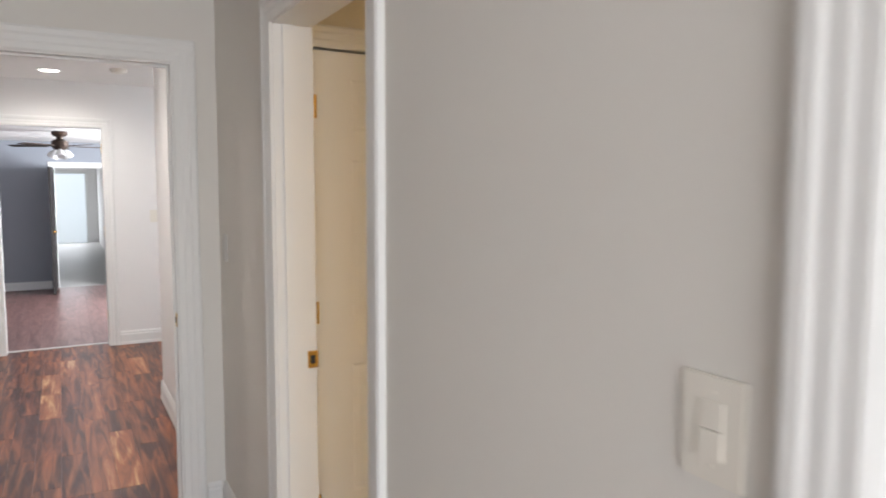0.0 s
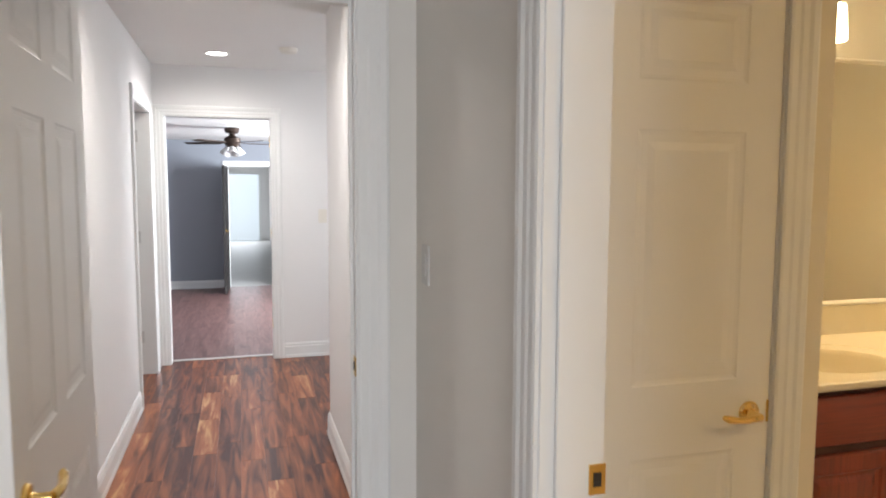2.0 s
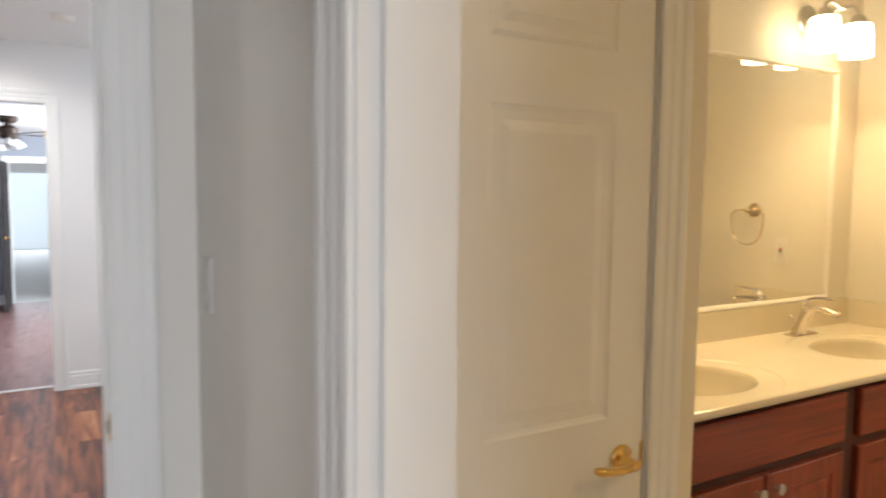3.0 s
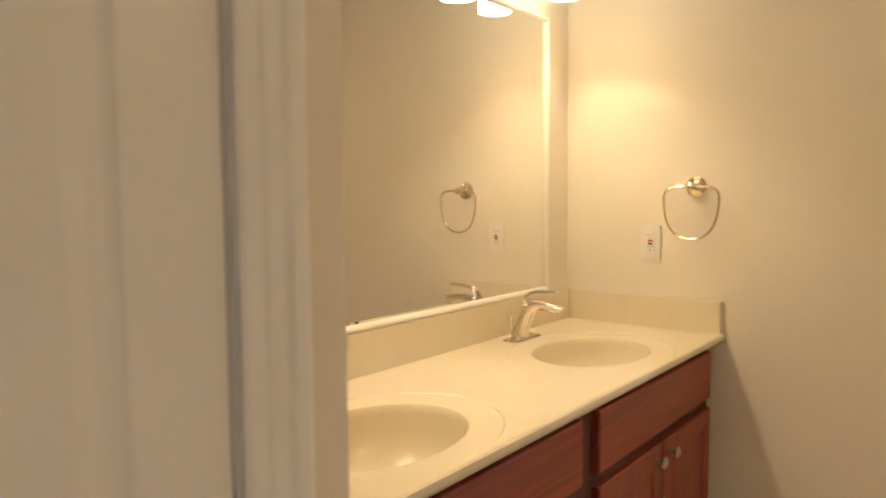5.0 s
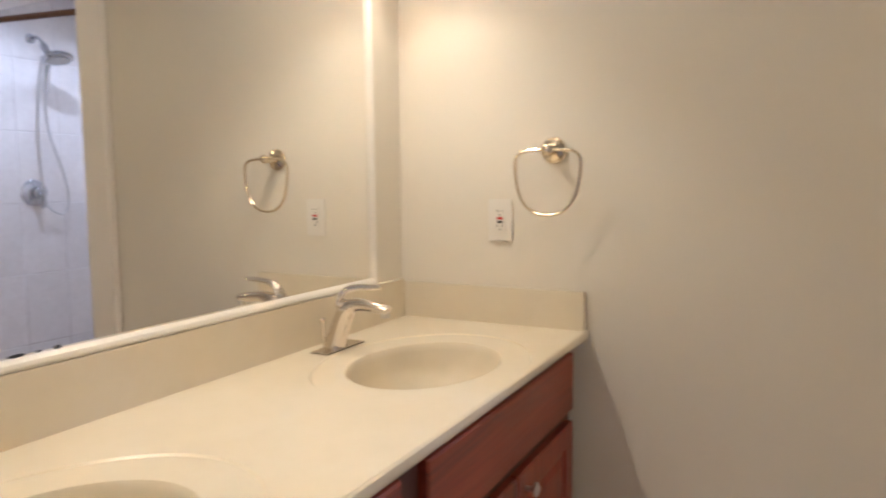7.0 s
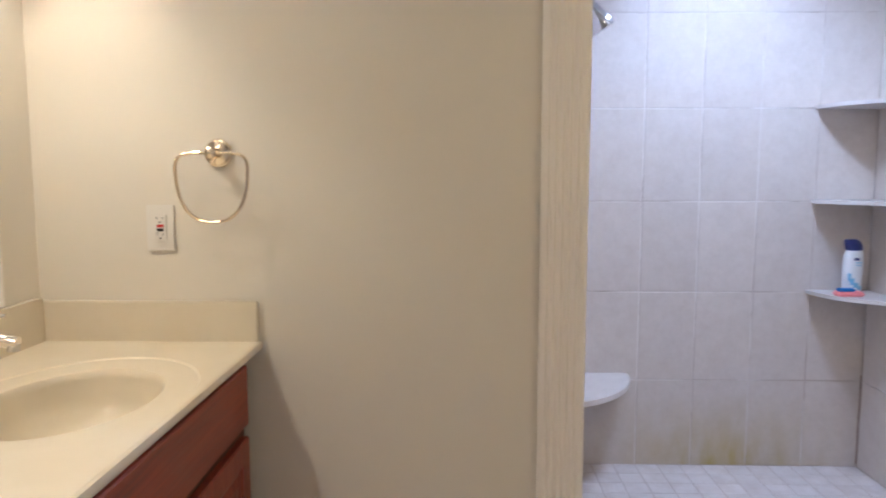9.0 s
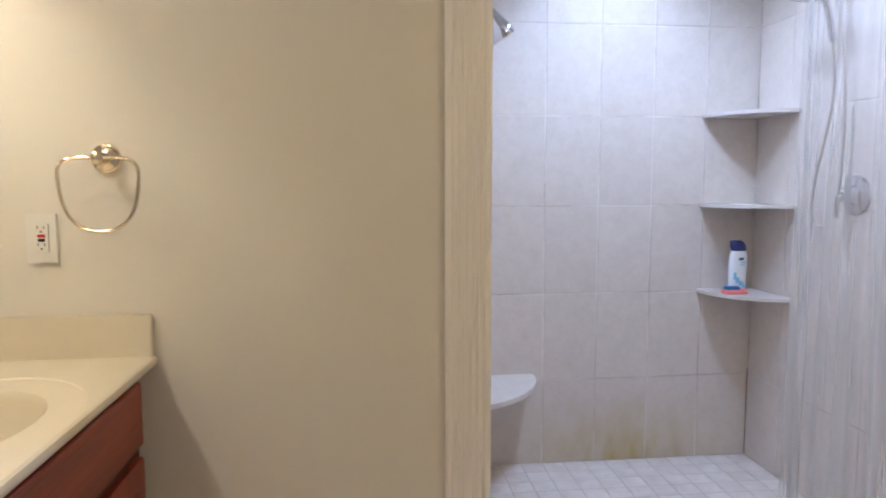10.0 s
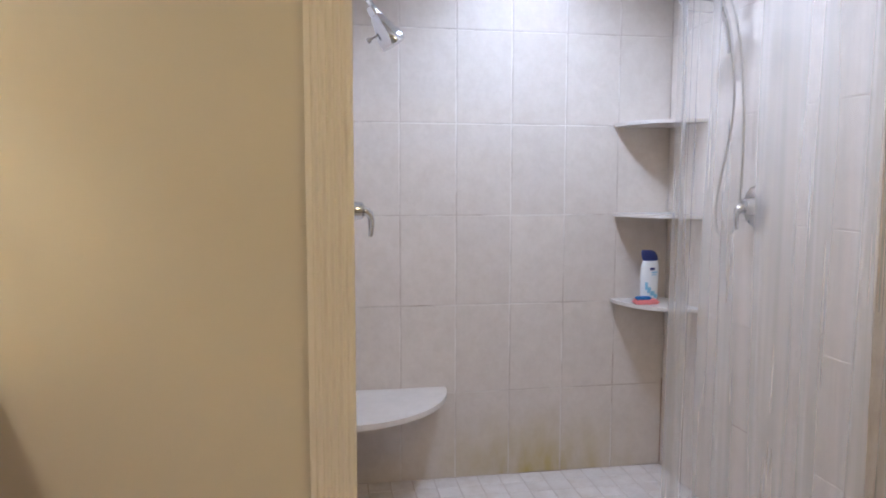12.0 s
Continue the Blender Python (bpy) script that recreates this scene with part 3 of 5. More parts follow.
FACE_W = Matrix(((0, 0, -1, 0), (-1, 0, 0, 0), (0, 1, 0, 0), (0, 0, 0, 1)))   # plate that looks toward -x
FACE_S = Matrix(((1, 0, 0, 0), (0, 0, -1, 0), (0, 1, 0, 0), (0, 0, 0, 1)))    # plate that looks toward -y
FACE_E = Matrix(((0, 0, 1, 0), (1, 0, 0, 0), (0, 1, 0, 0), (0, 0, 0, 1)))     # plate that looks toward +x
switch_plate("light_switch", Matrix.Translation((XR, 0.475, 1.235)) @ FACE_W, 0.085, 0.122, "white rocker light switch on the grey wall")
switch_plate("light_switch", Matrix.Translation((XR, 3.085, 1.235)) @ FACE_W, 0.075, 0.12, "painted-over light switch plate beside the hall doorway", material=M_GREYP)

# ---- structure: hall ----
HL, HR, HEND, HFAR = -0.518, 0.628, 5.14, 7.12
structure(boxes("wall_hall_left", [(HL - 0.12, HL, YH1, 5.99, 0, H), (HL - 0.12, HL, 6.88, HFAR, 0, H), (HL - 0.12, HL, 5.99, 6.88, 2.05, H)], M_HALL), "white painted hall wall with a side doorway", "wall")
structure(boxes("wall_hall_right", [(HR, HR + 0.12, YH1, HEND, 0, H), (HR + 0.12, 2.4, HEND - 0.12, HEND, 0, H)], M_HALL), "white painted hall wall with an outer corner", "wall")
structure(boxes("wall_hall_far", [(-2.0, -0.45, HFAR, HFAR + 0.12, 0, H), (0.41, 2.4, HFAR, HFAR + 0.12, 0, H), (-0.45, 0.41, HFAR, HFAR + 0.12, 2.05, H)], M_HALL), "white painted wall at the end of the hall", "wall")
structure(boxes("wall_hall_east", [(2.4, 2.5, HEND - 0.12, HFAR + 0.12, 0, H)], M_HALL), "white painted wall of the side hall", "wall")
structure(boxes("wall_side_room", [(-2.0, -1.9, 5.0, HFAR, 0, H), (-1.9, HL - 0.12, 4.9, 5.0, 0, H)], M_HALL), "white painted walls of the side room", "wall")
structure(boxes("ceiling_hall", [(-2.0, 2.5, YH1, HFAR + 0.12, H, H + 0.1)], M_CEIL), "flat white hall ceiling", "ceiling")
structure(boxes("floor_side_room", [(-1.9, HL - 0.0005, 5.0, HFAR, -0.1, -0.001)], M_PLANK), "brown wooden floor of the side room", "floor")
hall_floor = structure(boxes("floor_hall", [(HL, 2.4, YH0, HFAR + 0.1, -0.1, -0.014)], M_CABSHADE_SUBFLOOR), "mixed-tone acacia plank floor of the hall", "floor")
casing("trim_far_door", y_side(HFAR, -1), -0.43, 0.39, 2.03, "white moulded casing round the far doorway")
far_jamb = jamb("door_frame_far", [(-0.45, -0.43, HFAR, HFAR + 0.12, -0.16, 2.05), (0.39, 0.41, HFAR, HFAR + 0.12, -0.16, 2.05), (-0.43, 0.39, HFAR, HFAR + 0.12, 2.03, 2.05)], "white painted frame of the far doorway")
for hz in (0.3, 1.08, 1.85):
    bm = bmesh.new()
    box(bm, 0.3865, 0.3895, HFAR + 0.05, HFAR + 0.085, hz - 0.045, hz + 0.045)
    part("hinge", bm, M_BRASS, far_jamb, "brass hinge left on the frame")
structure(boxes("threshold", [(-0.43, 0.39, HFAR + 0.1, HFAR + 0.15, -0.1, 0.006)], M_CARPET, bevel=0.003), "pale wooden threshold strip at the far doorway", "threshold")
casing("trim_side_door", x_side(HL, 1), 6.01, 6.86, 2.03, "white moulded casing round the side doorway")
side_jamb = jamb("door_frame_side", [(HL - 0.12, HL, 5.99, 6.01, 0, 2.05), (HL - 0.12, HL, 6.86, 6.88, 0, 2.05), (HL - 0.12, HL, 6.01, 6.86, 2.03, 2.05)], "white painted frame of the side doorway")
for hz in (0.3, 1.08, 1.85):
    bm = bmesh.new()
    box(bm, HL - 0.115, HL - 0.08, 6.8565, 6.8595, hz - 0.045, hz + 0.045)
    part("hinge", bm, M_GREYP, side_jamb, "painted-over hinge on the white frame")
six_panel_door("side_room_door", 0.76, 0.035, "open white six-panel door in the side room doorway", M_DOOR, (HL - 0.118, 6.855, 0), 180)
baseboard("baseboard_hall_left", (HL, YH1), (HL, 5.91), (1, 0))
baseboard("baseboard_hall_right", (HR, YH1), (HR, HEND + 0.018), (-1, 0))
baseboard("baseboard_hall_corner", (HR, HEND), (2.4, HEND), (0, 1))
baseboard("baseboard_hall_far", (0.485, HFAR), (2.4, HFAR), (0, -1))
baseboard("baseboard_hall_far", (HL + 0.02, HFAR), (-0.525, HFAR), (0, -1))
switch_plate("wall_outlet", Matrix.Translation((HL, 4.5, 0.37)) @ FACE_E, 0.072, 0.116, "white wall outlet above the hall baseboard")
switch_plate("light_switch", Matrix.Translation((0.82, HFAR, 1.22)) @ FACE_S, 0.072, 0.116, "white light switch beside the far doorway")


def downlight(x, y, z, r, label, material):
    root = new("recessed_light")
    tagged(root, label, "ceiling light", "recessed lights")
    bm = bmesh.new()
    lathe(bm, [(r, 0.0), (r + 0.018, 0.0), (r + 0.018, -0.003), (r + 0.004, -0.007), (r - 0.004, -0.003), (r - 0.004, 0.0)], pose(x, y, z), 32)
    part("trim_ring", bm, M_TRIM, root, "", True)
    bm = bmesh.new()
    lathe(bm, [(0.0, -0.001), (r - 0.006, -0.001), (r - 0.006, -0.0025), (0.0, -0.004)], pose(x, y, z), 32)
    ob = part("lens", bm, material, root, "lit white lens", True)
    ob.visible_shadow = False
    return root


downlight(0.0, 6.52, H, 0.075, "one of two lit recessed hall lights, the nearer one added out of view", M_CAN)
# Unseen second can, added as a fixture for the extra hall lamp.
downlight(0.05, 4.2, H, 0.075, "one of two lit recessed hall lights, the nearer one added out of view", M_CAN)
bm = bmesh.new()
lathe(bm, [(0.0, 0.0), (0.065, 0.0), (0.065, -0.012), (0.055, -0.03), (0.03, -0.036), (0.0, -0.036)], pose(0.49, 6.2, H), 28)
tagged(part("smoke_detector", bm, M_PLASTIC, smooth=True), "round white smoke detector on the hall ceiling", "smoke detector")

# ---- structure: blue room and the room behind it ----
FZ, FY, FH = -0.16, 12.8, 2.21
structure(boxes("wall_blue_back", [(-3.2, -0.05, FY, FY + 0.12, FZ, FH), (0.73, 2.3, FY, FY + 0.12, FZ, FH), (-0.05, 0.73, FY, FY + 0.12, FZ + 1.98, FH)], M_BLUE), "blue-grey painted wall with a doorway", "wall")
structure(boxes("wall_blue_left", [(-3.3, -3.2, 7.24, FY + 0.12, FZ, FH)], M_BLUE), "blue-grey painted side wall", "wall")
structure(boxes("wall_blue_right", [(2.3, 2.4, 7.24, 9.4, FZ, FH), (2.3, 2.4, 11.0, FY + 0.12, FZ, FH), (2.3, 2.4, 9.4, 11.0, FZ, 0.7), (2.3, 2.4, 9.4, 11.0, 2.0, FH)], M_BLUE), "blue-grey wall with a window", "wall")
structure(boxes("wall_blue_front", [(-3.2, -0.45, 7.2405, 7.26, FZ, FH), (0.41, 2.3, 7.2405, 7.26, FZ, FH), (-0.45, 0.41, 7.2405, 7.26, 2.05, FH)], M_BLUE), "blue-grey wall round the hall doorway", "wall")
structure(boxes("ceiling_blue", [(-3.3, 2.4, 7.24, FY + 0.12, FH, FH + 0.1)], M_CEIL), "flat white ceiling", "ceiling")
blue_floor = structure(boxes("floor_blue", [(-3.2, 2.3, 7.24, FY + 0.1, FZ - 0.1, FZ - 0.012)], M_CABSHADE_SUBFLOOR), "red-brown plank floor of the blue room", "floor")
baseboard("baseboard_blue", (-3.2, FY), (-0.13, FY), (0, -1), z=FZ)
casing("trim_blue_door", y_side(FY, -1), -0.03, 0.71, FZ + 1.96, "white moulded casing on the blue wall", bottom=FZ)
jamb("door_frame_blue", [(-0.05, -0.03, FY, FY + 0.12, FZ, FZ + 1.98), (0.71, 0.73, FY, FY + 0.12, FZ, FZ + 1.98), (-0.03, 0.71, FY, FY + 0.12, FZ + 1.96, FZ + 1.98)], "white painted frame in the blue wall")
dark = six_panel_door("dark_door", 0.76, 0.035, "open dark-stained door in the blue wall", M_DARKWOOD, (-0.075, FY - 0.025, FZ), -93)
dark.scale.z = 0.962
lever_set(dark, 0.70, 0.035, 1.0, 1, -1, M_BRASS)
structure(boxes("wall_end_left", [(-0.9, -0.8, FY + 0.12, 23.0, FZ, FH)], M_HALL), "white painted wall", "wall")
structure(boxes("wall_end_right", [(1.0, 1.1, FY + 0.12, 23.0, FZ, FH)], M_HALL), "white painted wall", "wall")
structure(boxes("wall_end", [(-0.8, -0.6, 23.0, 23.1, FZ, FH), (0.68, 1.0, 23.0, 23.1, FZ, FH), (-0.6, 0.68, 23.0, 23.1, 1.86, FH)], M_HALL), "white painted end wall with a tall glazed opening", "wall")
structure(boxes("ceiling_end", [(-0.9, 1.1, FY + 0.12, 23.1, FH, FH + 0.1)], M_CEIL), "flat white ceiling", "ceiling")
structure(boxes("floor_end", [(-0.9, 1.1, FY + 0.1, 23.1, FZ - 0.1, FZ)], M_CARPET), "pale grey floor of the far room", "floor")
casing("trim_end_window", y_side(23.0, -1), -0.6, 0.68, 1.86, "white casing of the glazed opening", bottom=FZ)
structure(boxes("backdrop", [(-4.0, 4.0, 24.0, 24.05, -0.5, 4.0)], M_OUT), "bright daylight outside the window", "backdrop")


def ceiling_fan():
    root = new("ceiling_fan")
    tagged(root, "dark bronze ceiling fan with frosted glass lights", "ceiling fan")
    c = pose(0.06, 10.3, 0)
    low = c @ pose(0, 0, -0.05)
    bm = bmesh.new()
    lathe(bm, [(0, FH), (0.09, FH), (0.092, FH - 0.04), (0.075, FH - 0.065), (0.04, FH - 0.075), (0.03, FH - 0.11), (0.0, FH - 0.11)], c, 20)
    part("canopy", bm, M_BRONZE, root, "", True)
    bm = bmesh.new()
    lathe(bm, [(0, FH - 0.04), (0.05, FH - 0.05), (0.1, FH - 0.08), (0.1, FH - 0.15), (0.06, FH - 0.19), (0, FH - 0.19)], low, 20)
    part("motor", bm, M_BRONZE, root, "", True)
    for k in range(5):
        bm = bmesh.new()
        box(bm, 0.17, 0.62, -0.06, 0.06, -0.004, 0.004, 0.003)
        box(bm, 0.08, 0.2, -0.015, 0.015, -0.003, 0.003)
        bmesh.ops.transform(bm, verts=bm.verts, matrix=low @ pose(0, 0, FH - 0.14, 0, 0, 12 + 72 * k) @ pose(0, 0, 0, 7))
        part("blade", bm, M_BRONZE, root, "dark wooden fan blade")
    for k in range(3):
        bm = bmesh.new()
        lathe(bm, [(0.022, 0.0), (0.036, -0.025), (0.058, -0.07), (0.068, -0.105), (0.064, -0.105), (0.053, -0.07), (0.022, -0.01)], low @ pose(0, 0, FH - 0.19, 0, 0, 30 + 120 * k) @ pose(0.06, 0, 0, 0, -28, 0), 16)
        part("glass_shade", bm, M_FANGLASS, root, "frosted glass bell shade", True)
    return root


ceiling_fan()

# ---- structure: bathroom ----
BX, MY = 3.348, 3.225        # towel wall, mirror wall
CY, CX = 2.60, 1.655         # closet wall face, its outer corner
SX0, SX1, SY0, SY1 = 3.468, 4.745, 0.335, 1.855   # shower
OY0 = 0.27                   # far side of its opening
structure(boxes("wall_bath_closet", [(XB, 0.885, CY, CY + 0.1, 0, H), (1.505, CX, CY, CY + 0.1, 0, H), (0.885, 1.505, CY, CY + 0.1, 2.045, H), (CX - 0.1, CX, CY + 0.1, MY, 0, H)], M_BATH), "cream lit wall with a linen closet door", "wall")
structure(boxes("wall_mirror", [(XB, BX + 0.12, MY, MY + 0.1, 0, H)], M_BATH), "cream lit wall behind the vanity mirror", "wall")
structure(boxes("wall_towel", [(BX, SX0, SY1 + 0.012, MY, 0, H), (BX, SX0, SY0 - 0.6, OY0 - 0.012, 0, H), (BX, SX0, OY0 - 0.012, SY1 + 0.012, 2.08, H)], M_BATH), "cream lit wall with the shower opening", "wall")
structure(boxes("wall_bath_south", [(XB, BX + 0.12, -0.37, -0.27, 0, H)], M_BATH), "cream lit bathroom wall", "wall")
structure(boxes("wall_bath_west", [(XB, XB + 0.004, -0.27, BY0 - 0.1, 0, H), (XB, XB + 0.004, BY1 + 0.1, CY, 0, H), (XB, XB + 0.004, BY0 - 0.1, BY1 + 0.1, BTOP + 0.1, H)], M_BATH), "cream lit bathroom wall", "wall")
structure(boxes("ceiling_bath", [(XB, SX1 + 0.1, -0.37, MY + 0.1, H, H + 0.1)], M_CEIL), "flat white bathroom ceiling", "ceiling")
structure(boxes("floor_bath", [(XR, SX0, -0.37, MY, -0.1, 0)], M_FLOORTILE), "beige tiled bathroom floor", "floor")
shower_back = structure(boxes("wall_shower_back", [(SX1 + 0.0016, SX1 + 0.1, SY0 - 0.1, SY1 + 0.1, -0.1, H)], M_GROUT), "pale tiled back wall of the shower", "wall")
shower_right = structure(boxes("wall_shower_right", [(SX0, SX1, SY0 - 0.1, SY0 - 0.0016, -0.1, H)], M_GROUT), "pale tiled side wall of the shower", "wall")
shower_left = structure(boxes("wall_shower_left", [(SX0, SX1, SY1 + 0.0016, SY1 + 0.1, -0.1, H)], M_GROUT), "pale tiled side wall of the shower", "wall")
shower_floor = structure(boxes("floor_shower", [(SX0, SX1, SY0, SY1, -0.1, -0.0125)], M_GROUT_FLOOR), "small square tiled shower floor", "floor")
structure(boxes("shower_curb", [(BX + 0.002, SX0 - 0.002, OY0, SY1, 0, 0.1)], M_SLAB, bevel=0.006), "white marble shower curb", "curb")
structure(boxes("jamb_shower", [(BX, SX0, SY1, SY1 + 0.0115, 0, 2.08), (BX, SX0, OY0 - 0.0115, OY0, 0, 2.08), (BX, SX0, OY0, SY1, 2.07, 2.0795)], M_CREAM), "cream painted lining of the shower opening", "door frame")

boxes("caulk", [(SX1 - 0.005, SX1 - 0.0005, SY0 + 0.0005, SY0 + 0.005, 0.0, 0.42)], M_CAULK, shower_right, "brown stained caulk line")

# linen closet door
casing("trim_linen", y_side(CY, -1), 0.89, 1.497, 2.036, "cream lit moulded casing of the linen closet", profile=scaled(COLONIAL, 1.0))
jamb("door_frame_linen", [(0.885, 0.89, CY, CY + 0.1, 0, 2.045), (1.497, 1.505, CY, CY + 0.1, 0, 2.045), (0.89, 1.497, CY, CY + 0.1, 2.043, 2.0445)], "white frame of the linen closet door")
linen = six_panel_door("linen_closet_door", 0.6025, 0.035, "closed white panelled linen closet door with brass lever", M_DOOR, (0.893, CY + 0.006, 0), 0, columns=1)
lever_set(linen, 0.54, 0.0, 0.868, -1, -1, M_BRASS)
for hz in (0.2, 1.0, 1.815):
    hinge_part(linen, 0.02, -0.003, hz, M_BRASS)
bm = bmesh.new()
box(bm, 0.596, 0.602, -0.003, 0.0, 0.838, 0.898)
part("latch_plate", bm, M_BRASS, linen)


# fluted casing of the shower, on a backing board
FT = 0.045


def fluted(width, flutes=5, flip=False):
    """Outline of the casing: thick at the opening, thinner at its outer edge."""
    def deep(u, cut=0.0):
        return (u, FT - (FT - 0.02) * (1 - u / width if flip else u / width) - cut)
    gap = (width - 0.024) / flutes
    pts = [(0, 0), deep(0, 0.004), deep(0.006), deep(0.012)]
    for k in range(flutes):
        u = 0.012 + gap * k
        pts += [deep(u + gap * f, cut) for f, cut in ((0.12, 0), (0.25, 0.004), (0.5, 0.0055), (0.75, 0.004), (0.88, 0))]
    return pts + [deep(width - 0.012), deep(width - 0.006), deep(width, 0.004), (width, 0)]


shower_trim = structure(new("trim_shower"), "cream fluted casing with dark red rosettes round the shower opening", "door casing")
CW = 0.11
for y0 in (SY1, OY0 - CW):
    bm = bmesh.new()
    extrude_profile(bm, [Vector((BX - v, y0 + u, 0)) for u, v in fluted(CW, flip=y0 < SY0)], (0, 0, 2.07))
    part("fluted_leg", bm, M_CREAM, shower_trim)
    bm = bmesh.new()
    box(bm, BX - FT - 0.006, BX, y0 - 0.002, y0 + CW + 0.002, 2.07, 2.185, 0.002)
    blk = part("corner_block", bm, M_CREAM, shower_trim)
    bm = bmesh.new()
    lathe(bm, [(0, 0), (0.033, 0), (0.033, 0.004), (0.026, 0.009), (0.02, 0.005), (0.01, 0.006), (0, 0.01)], Matrix.Translation((BX - FT - 0.006, y0 + CW / 2, 2.127)) @ pose(0, 0, 0, 0, -90), 24)
    part("rosette", bm, M_DARKRED, blk, "dark red round rosette", True)
bm = bmesh.new()
extrude_profile(bm, [Vector((BX - v, OY0, 2.072 + u)) for u, v in fluted(CW)], (0, SY1 - OY0, 0))
part("fluted_head", bm, M_CREAM, shower_trim)

# ---- vanity ----
CZ, CF = 0.905, 2.668


def panelled_front(name, x0, x1, z0, z1, parent, raised=True):
    """An overlay door or drawer front with a moulded edge, on the cabinet's face at y = 2.705."""
    yf = 2.685
    root_bm = bmesh.new()
    rings = []
    for ins, d in ((0, 0.02), (0, 0.004), (0.004, 0.0), (0.008, 0.0)):
        rings.append([root_bm.verts.new((x, yf + d, z)) for x, z in ((x0 + ins, z0 + ins), (x1 - ins, z0 + ins), (x1 - ins, z1 - ins), (x0 + ins, z1 - ins))])
    if raised:
        for ins, d in ((0.055, 0.0), (0.06, 0.006), (0.072, 0.008), (0.09, 0.002)):
            rings.append([root_bm.verts.new((x, yf + d, z)) for x, z in ((x0 + ins, z0 + ins), (x1 - ins, z0 + ins), (x1 - ins, z1 - ins), (x0 + ins, z1 - ins))])
    for q, w in zip(rings, rings[1:]):
        for k in range(4):
            root_bm.faces.new((q[k], q[(k + 1) % 4], w[(k + 1) % 4], w[k]))
    root_bm.faces.new(rings[-1])
    root_bm.faces.new(rings[0])
    return part(name, root_bm, M_CAB_V if raised else M_CAB_H, parent)


def vanity():
    root = new("vanity_cabinet")
    tagged(root, "reddish cherry wood vanity cabinet with false drawers and doors", "cabinet")
    x0, x1 = CX + 0.004, BX - 0.03
    boxes("body", [(x0, x0 + 0.018, 2.72, MY - 0.002, 0.1, 0.878), (x1 - 0.018, x1, 2.72, MY - 0.002, 0.1, 0.878), (x0 + 0.018, x1 - 0.018, 2.72, MY - 0.002, 0.1, 0.12), (x0, x1, 2.79, 3.1, 0, 0.1)], M_CAB_V, root)
    rows = [(x0, x1, 2.705, 2.72, 0.855, 0.878), (x0, x1, 2.705, 2.72, 0.665, 0.71), (x0, x1, 2.705, 2.72, 0.1, 0.15)]
    for a, b in ((x0, 1.69), (2.44, 2.515), (3.295, x1)):
        rows += [(a, b, 2.7045, 2.7195, 0.1, 0.878)]
    # Same wood as the fronts; the darker colour stands for their shade.
    boxes("face_frame", rows, M_CABSHADE_SUBFLOOR, root, "cherry face frame with the shade painted into its colour")
    fronts = [("drawer_front", 1.68, 2.435, 0.705, 0.855, False), ("drawer_front", 2.515, 3.295, 0.705, 0.855, False)]
    for n, a, b, c, d, r in fronts:
        panelled_front(n, a, b, c, d, root, r)
    for a, b, kx in ((1.68, 2.055, 2.02), (2.065, 2.435, 2.1), (2.515, 2.9, 2.855), (2.908, 3.295, 2.95)):
        dr = panelled_front("door", a, b, 0.13, 0.675, root)
        bm = bmesh.new()
        lathe(bm, [(0.006, 0), (0.005, 0.012), (0.009, 0.016), (0.015, 0.02), (0.016, 0.025), (0.01, 0.029), (0, 0.03)], pose(kx, 2.6855, 0.635, 90), 16)
        part("knob", bm, M_SATIN, dr, "brushed nickel round knob", True)
    return root


vanity()


